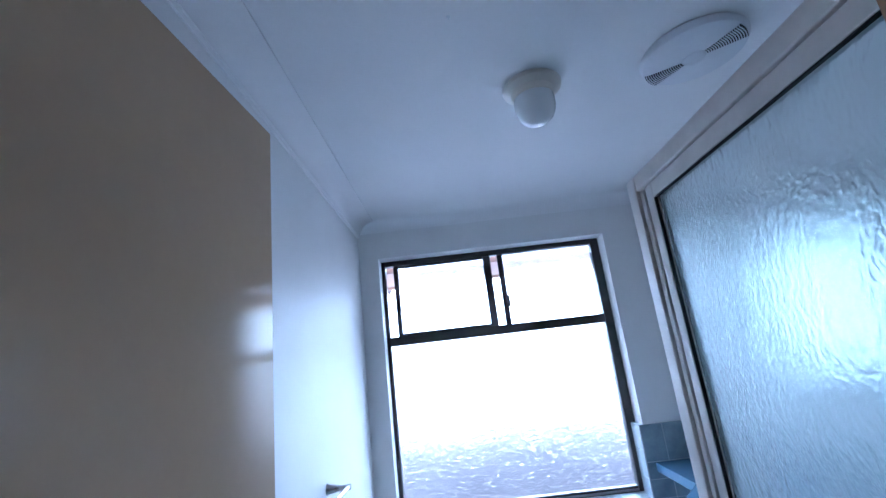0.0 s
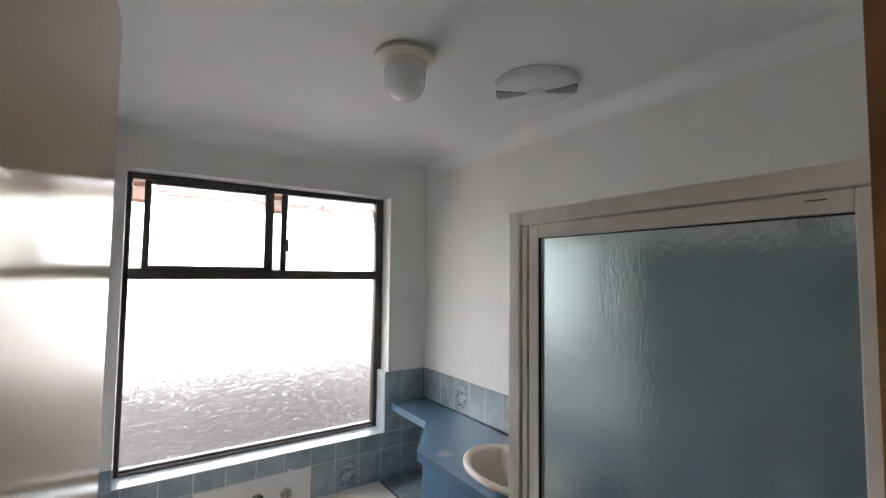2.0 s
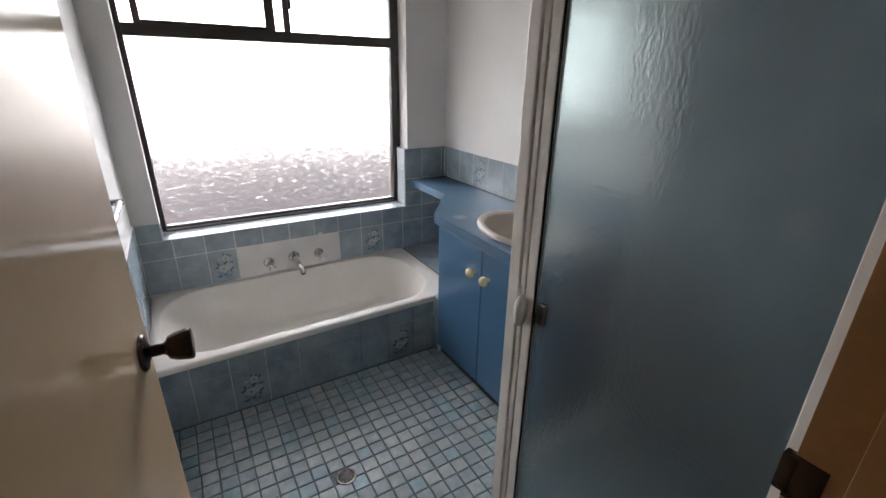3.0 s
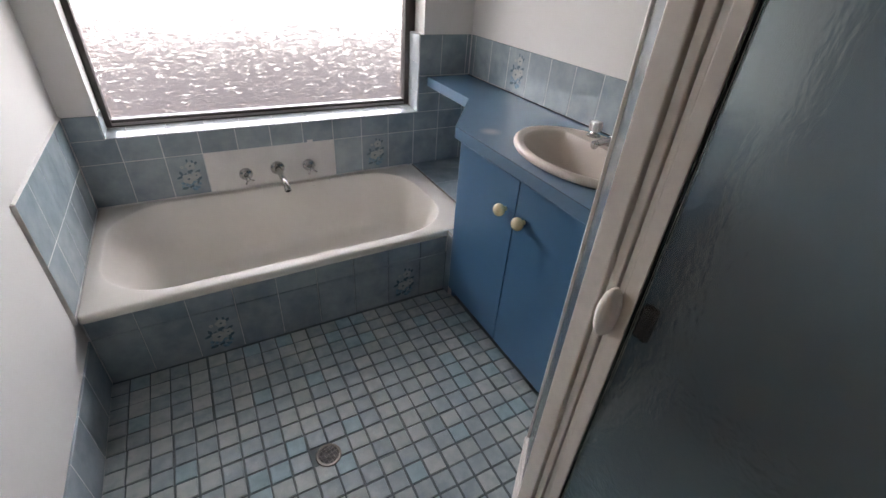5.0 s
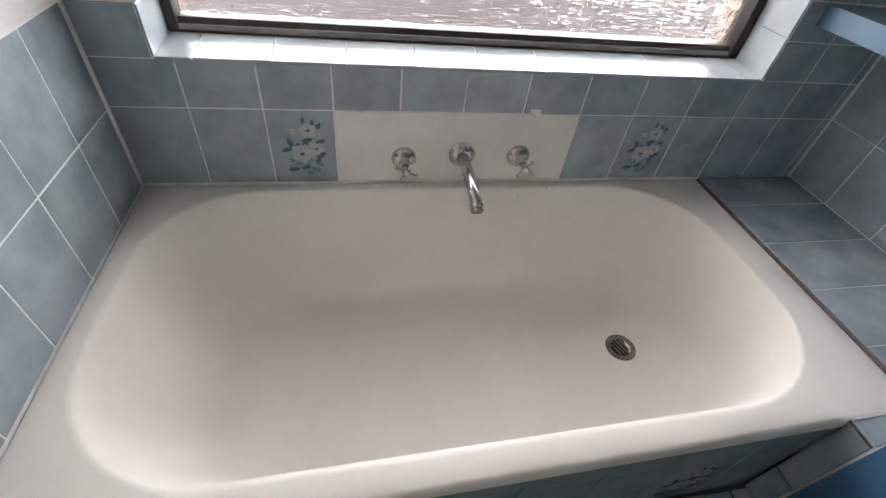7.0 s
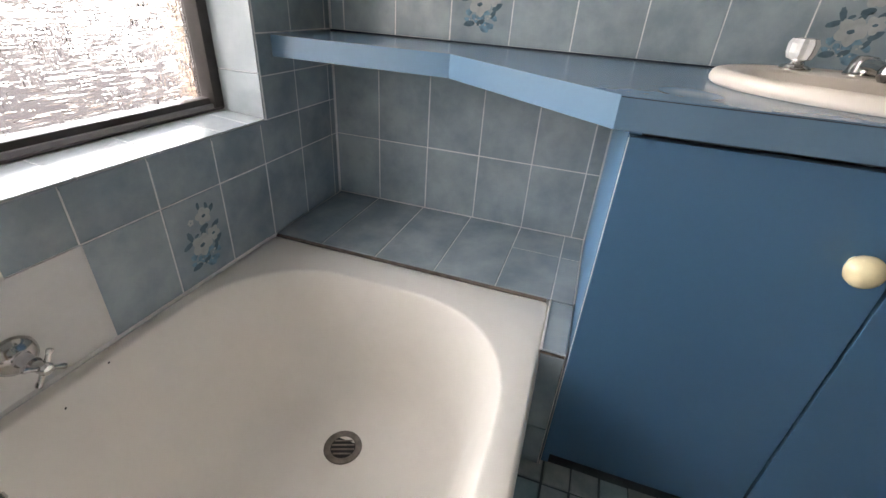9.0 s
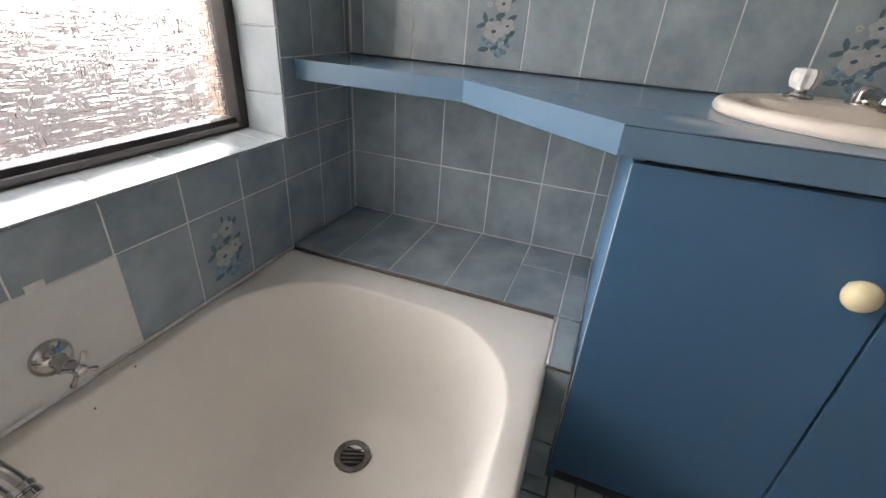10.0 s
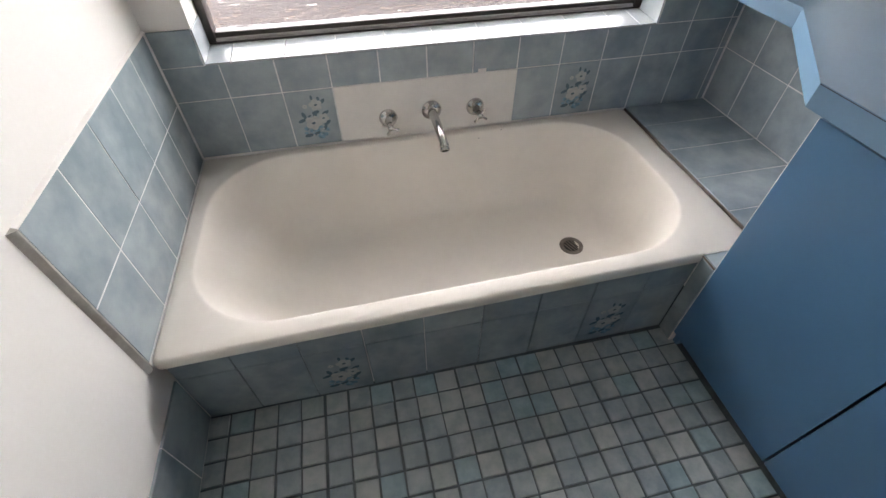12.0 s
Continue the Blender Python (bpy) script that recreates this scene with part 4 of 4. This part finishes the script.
rail((SX + 0.004, SY1 - 0.101), (SX + 0.004, 0.663), ST - 0.0710, ST - 0.0685, 0.006, RUBBER, sdoor, "seal", 0.0)
g = rail((SX + 0.013, SY1 - 0.098), (SX + 0.013, 0.660), 0.085, ST - 0.066, 0.005, SHOWER_GLASS, sdoor, "pane", 0.0)
g.visible_shadow = False
# Thin dark strip on the rail, painted as the shade of a slot.
box_part("slot", DARK_GAP, sdoor, SX - 0.0005, SX + 0.0004, 0.690, 0.714, 1.7852, 1.7868, label="dark strip painted as the shade of a slot")
bm = bmesh.new()
lathe(bm, [(0.0, 0.0), (0.80, 0.0), (1.0, 0.006), (0.98, 0.016), (0.80, 0.024), (0.45, 0.029), (0.0, 0.030)], 28,
      Matrix.Translation((SX - 0.002, SY1 - 0.068, 0.922)) @ Matrix.Rotation(radians(-90), 4, "Y"), 0.045, 0.016)
part("pull_handle", bm, SCREEN, sdoor, "cream moulded pull handle")
box_part("catch", DOORKNOB, sdoor, SX + 0.018, SX + 0.034, SY1 - 0.122, SY1 - 0.097, 0.890, 0.950, bevel=0.005, label="dark brown catch")
# the splayed panel and the return to the wall
fixed = rail((SX + 0.0295, SY1 + 0.004), (DX - 0.006, DY - 0.006), ST - 0.026, ST, 0.020, SCREEN, shower, "splayed_panel")
rail((SX + 0.0295, SY1 + 0.004), (DX - 0.006, DY - 0.006), 0.02, 0.046, 0.020, SCREEN, fixed, "lower_rail")
rail((DX - 0.010, DY - 0.010), (DX + 0.004, DY + 0.002), 0.02, ST + 0.0005, 0.020, SCREEN, fixed, "end_post")
g = rail((SX + 0.032, SY1 + 0.006), (DX - 0.010, DY - 0.010), 0.045, ST - 0.025, 0.005, SHOWER_GLASS, fixed, "pane", 0.0)
g.visible_shadow = False
back = rail((DX + 0.005, DY), (RIGHT - 0.011, DY), ST - 0.026, ST, 0.018, SCREEN, shower, "return_panel")
rail((DX + 0.005, DY), (RIGHT - 0.011, DY), 0.02, 0.046, 0.018, SCREEN, back, "lower_rail")
rail((RIGHT - 0.030, DY), (RIGHT - 0.011, DY), 0.047, ST - 0.027, 0.018, SCREEN, back, "wall_channel")
g = rail((DX + 0.005, DY), (RIGHT - 0.031, DY), 0.045, ST - 0.025, 0.005, SHOWER_GLASS, back, "pane", 0.0)
g.visible_shadow = False
hob = thing("shower_hob", "low tiled kerb under the shower screen", "kerb", (SX, 1.0, 0.0))
bm = bmesh.new()
prism(bm, [(SX - 0.004, SY0), (SX - 0.004, SY1 + 0.004), (DX - 0.006, DY + 0.014), (RIGHT - 0.011, DY + 0.014), (RIGHT - 0.011, DY - 0.05), (DX + 0.03, DY - 0.05), (SX + 0.05, SY1 - 0.02), (SX + 0.05, SY0)], 0.0, 0.0195)
part("kerb", bm, SCREEN, hob)


def tile_sheet(name, origin, u, v, nu, nv, pu, pv, gap, mat, label, inside=None, d=0.006):
    """Many tiles joined into one mesh."""
    u, v, origin = Vector(u), Vector(v), Vector(origin)
    n = u.cross(v)
    verts, faces = [], []
    for i in range(nu):
        for j in range(nv):
            cu, cv = (i + 0.5) * pu, (j + 0.5) * pv
            if inside and not inside(*(origin + u * cu + v * cv)[:2]):
                continue
            a, b, c = (pu - gap) / 2, (pv - gap) / 2, 0.0012
            base = len(verts)
            h = random.uniform(-0.0005, 0.0005)
            for du, dv, w in ((-a, -b, -d), (a, -b, -d), (a, b, -d), (-a, b, -d), (-a + c, -b + c, h), (a - c, -b + c, h), (a - c, b - c, h), (-a + c, b - c, h)):
                verts.append(origin + u * (cu + du) + v * (cv + dv) + n * w)
            faces += [(base + 4, base + 5, base + 6, base + 7)] + [(base + k, base + (k + 1) % 4, base + 4 + (k + 1) % 4, base + 4 + k) for k in range(4)]
    me = bpy.data.meshes.new(name)
    me.from_pydata([tuple(p) for p in verts], [], faces)
    me.materials.append(mat)
    ob = new(name, me)
    return tagged(ob, label, kind="stuff")


structure("grout_shower", GROUT, [(RIGHT - 0.006, RIGHT - 0.0005, FRONT + 0.001, 1.53, 0.0, 1.80), (SX + 0.032, RIGHT - 0.006, FRONT + 0.0005, FRONT + 0.006, 0.0, 1.80)], "grout of the shower walls", "grout")
tile_sheet("shower_wall_tiles", (RIGHT - 0.010, 1.52, 0.0), (0, -1, 0), (0, 0, 1), 6, 9, 0.148, 0.2, 0.0022, TILE_JOINED, "blue-grey tiles on the shower wall").parent = wall_right
tile_sheet("shower_wall_tiles", (RIGHT - 0.012, FRONT + 0.010, 0.0), (-1, 0, 0), (0, 0, 1), 5, 9, 0.170, 0.2, 0.0022, TILE_JOINED, "blue-grey tiles on the shower wall").parent = wall_door
rose = thing("shower_rose", "chrome shower rose on a bent arm", "shower head", (RIGHT - 0.01, 0.90, 1.93))
tube_part("arm", CHROME, rose, [(RIGHT - 0.012, 0.90, 1.95), (1.67, 0.90, 1.955), (1.60, 0.90, 1.93), (1.55, 0.90, 1.885)], 0.010)
lathe_part("head", CHROME, rose, [(0.0, 0.0), (0.012, 0.0), (0.018, 0.03), (0.036, 0.060), (0.038, 0.072), (0.0, 0.074)], Matrix.Translation((1.555, 0.90, 1.89)) @ Matrix.Rotation(radians(205), 4, "Y"))
lathe_part("flange", CHROME, rose, [(0.0, 0.0), (0.028, 0.0), (0.024, 0.008), (0.0, 0.009)], Matrix.Translation((RIGHT - 0.011, 0.90, 1.95)) @ Matrix.Rotation(radians(-90), 4, "Y"))
for y in (0.80, 1.00):
    tap = thing("shower_tap", "white-handled shower tap on the tiled wall", "tap", (RIGHT - 0.01, y, 1.10), "shower taps")
    m = Matrix.Translation((RIGHT - 0.0105, y, 1.10)) @ Matrix.Rotation(radians(-90), 4, "Y")
    lathe_part("flange", CHROME, tap, [(0.0, 0.0), (0.030, 0.0), (0.026, 0.010), (0.012, 0.016), (0.011, 0.03), (0.0, 0.03)], m)
    lathe_part("handle", ACRYLIC, tap, [(0.0, 0.029), (0.020, 0.029), (0.026, 0.040), (0.025, 0.056), (0.0, 0.058)], m, "white acrylic handle", n=10)

# ---- ceiling lamp, fan, towel rail ----
lamp = thing("ceiling_lamp", "cream batten lamp holder with a white opal dome, unlit", "ceiling lamp", (0.797, 1.812, TOP))
down = Matrix.Translation((0.797, 1.812, TOP)) @ Matrix.Rotation(radians(180), 4, "X")
lathe_part("base", LAMP_BASE, lamp, [(0.0, 0.0005), (0.104, 0.0005), (0.108, 0.006), (0.106, 0.016), (0.088, 0.026), (0.079, 0.032), (0.076, 0.052), (0.073, 0.054), (0.0, 0.054)], down, n=40)
lathe_part("dome", OPAL, lamp, [(0.0, 0.053), (0.072, 0.054), (0.0735, 0.066), (0.0730, 0.092), (0.069, 0.112), (0.059, 0.132), (0.043, 0.147), (0.022, 0.155), (0.0, 0.157)], down, "white opal dome", n=40)
FC = (1.335, 1.705)
fan = thing("exhaust_fan", "round white ceiling exhaust fan with two slotted sectors", "exhaust fan", (*FC, TOP))
down = Matrix.Translation((*FC, TOP)) @ Matrix.Rotation(radians(180), 4, "X")
lathe_part("cover", FAN_WHITE, fan, [(0.0, 0.0005), (0.166, 0.0005), (0.170, 0.006), (0.168, 0.016), (0.162, 0.026), (0.150, 0.031), (0.080, 0.034), (0.0, 0.035)], down, n=64)
lathe_part("hub", FAN_WHITE, fan, [(0.0, 0.030), (0.034, 0.030), (0.036, 0.036), (0.030, 0.040), (0.0, 0.041)], down, n=32)


def sector(r0, r1, mid, half, z0, z1, n=12):
    """A ring sector hanging under the fan cover."""
    bm = bmesh.new()
    lo, hi = [], []
    for k in range(n + 1):
        t = mid - half + 2 * half * k / n
        lo.append((t, r0)), hi.append((t, r1))
    outline = lo + hi[::-1]
    pts = [(FC[0] + r * math.cos(t), FC[1] + r * math.sin(t)) for t, r in outline]
    prism(bm, pts, z0, z1)
    return bm


for mid in (radians(-48), radians(132)):
    # Near-black plate behind the slats paints the shade of the slots.
    plate = part("slot_shade_sector", sector(0.040, 0.158, mid, radians(15), TOP - 0.0358, TOP - 0.0285), FAN_SLOT, fan, "dark plate painted as the shade between the slats")
    for k in range(16):
        r = 0.044 + 0.0072 * k
        part("slat", sector(r, r + 0.0030, mid, radians(15.4), TOP - 0.0378, TOP - 0.030, 8), FAN_WHITE, plate)
tagged(lathe_part("ceiling_screw", FAN_WHITE, None, [(0.0, 0.0), (0.0055, 0.0), (0.0055, 0.0015), (0.0025, 0.003), (0.002, 0.009), (0.0, 0.0095)], Matrix.Translation((0.495, 1.43, TOP)) @ Matrix.Rotation(radians(180), 4, "X"), n=10),
       "tiny painted screw in the white ceiling", "screw")

towel = thing("towel_rail", "chrome towel rail fixed to the white wall", "towel rail", (LEFT, 2.0, 1.08))
tube_part("bar", CHROME, towel, [(-0.060, 1.66, 1.08), (-0.060, 2.235, 1.08)], 0.0085)
for y in (1.665, 2.229):
    bm = bmesh.new()
    tube(bm, [(LEFT + 0.001, y, 1.08), (LEFT + 0.008, y, 1.08), (-0.085, y, 1.08), (-0.051, y, 1.08)], [0.022, 0.018, 0.010, 0.011], 16)
    part("bracket", bm, CHROME, towel)

# ---- floor mosaic ----
PX, PY = 0.0629, 0.0619
DCX, DCY = 0.478, 1.784
gx0, gy1 = -0.1418, 2.3830
NEAR = 13
shapes = [tile_mesh(PX - 0.0052 + 0.001 * a, PY - 0.0052 + 0.001 * b, 0.005, MOSAIC, 0.0018 + 0.0002 * (a + b)) for a in range(-1, 2) for b in range(-1, 2)]
for j in range(NEAR):
    for i in range(22):
        x, y = gx0 + (i + 0.5) * PX, gy1 - (j + 0.5) * PY
        if x > VX + 0.02 or math.hypot(x - DCX, y - DCY) < 0.042:
            continue
        ob = new("tile", random.choice(shapes))
        sheet = ((i // 5) * 7 + (j // 5) * 3) % 4 - 1.5
        ob.matrix_basis = pose(x + random.gauss(0, 0.0007) + 0.0008 * sheet, y + random.gauss(0, 0.0007), random.uniform(-0.0004, 0.0004), random.gauss(0, 0.25), random.gauss(0, 0.25), random.gauss(0, 0.7))
        ob.parent = floor
under = lambda x, y: not (x > VX + 0.03 and y > VY0)
tile_sheet("floor_tiles", (gx0, gy1 - NEAR * PY, 0.0), (0, -1, 0), (1, 0, 0), 16, 29, PY, PX, 0.0052, MOSAIC_JOINED, "blue-grey mosaic floor tiles", under, 0.005).parent = floor
floor_waste = thing("floor_drain", "round metal floor drain set in the mosaic", "drain", (DCX, DCY, 0.0))
ring = lathe_part("ring", DULL, floor_waste, [(0.030, -0.003), (0.040, -0.003), (0.040, 0.0016), (0.0385, 0.0027), (0.033, 0.0025), (0.031, 0.0014), (0.030, -0.003)], Matrix.Translation((DCX, DCY, 0)))
# Black disc stands for the shade down the drain; no opening is cut.
lathe_part("drain_shade_disc", DARK_HOLE, ring, [(0.0, -0.0035), (0.0312, -0.0035), (0.0312, 0.0010), (0.0, 0.0010)], Matrix.Translation((DCX, DCY, 0)))
for k in range(10):
    o = (k % 5 - 2) * 0.0118
    half = math.sqrt(0.0315 ** 2 - o * o)
    box_part("grate_bar", GRATE, ring, -half, half, o - 0.0010, o + 0.0010, -0.002, 0.0021 if k < 5 else 0.0018,
             m=Matrix.Translation((DCX, DCY, 0)) @ Matrix.Rotation(radians(15 + (90 if k > 4 else 0)), 4, "Z"))
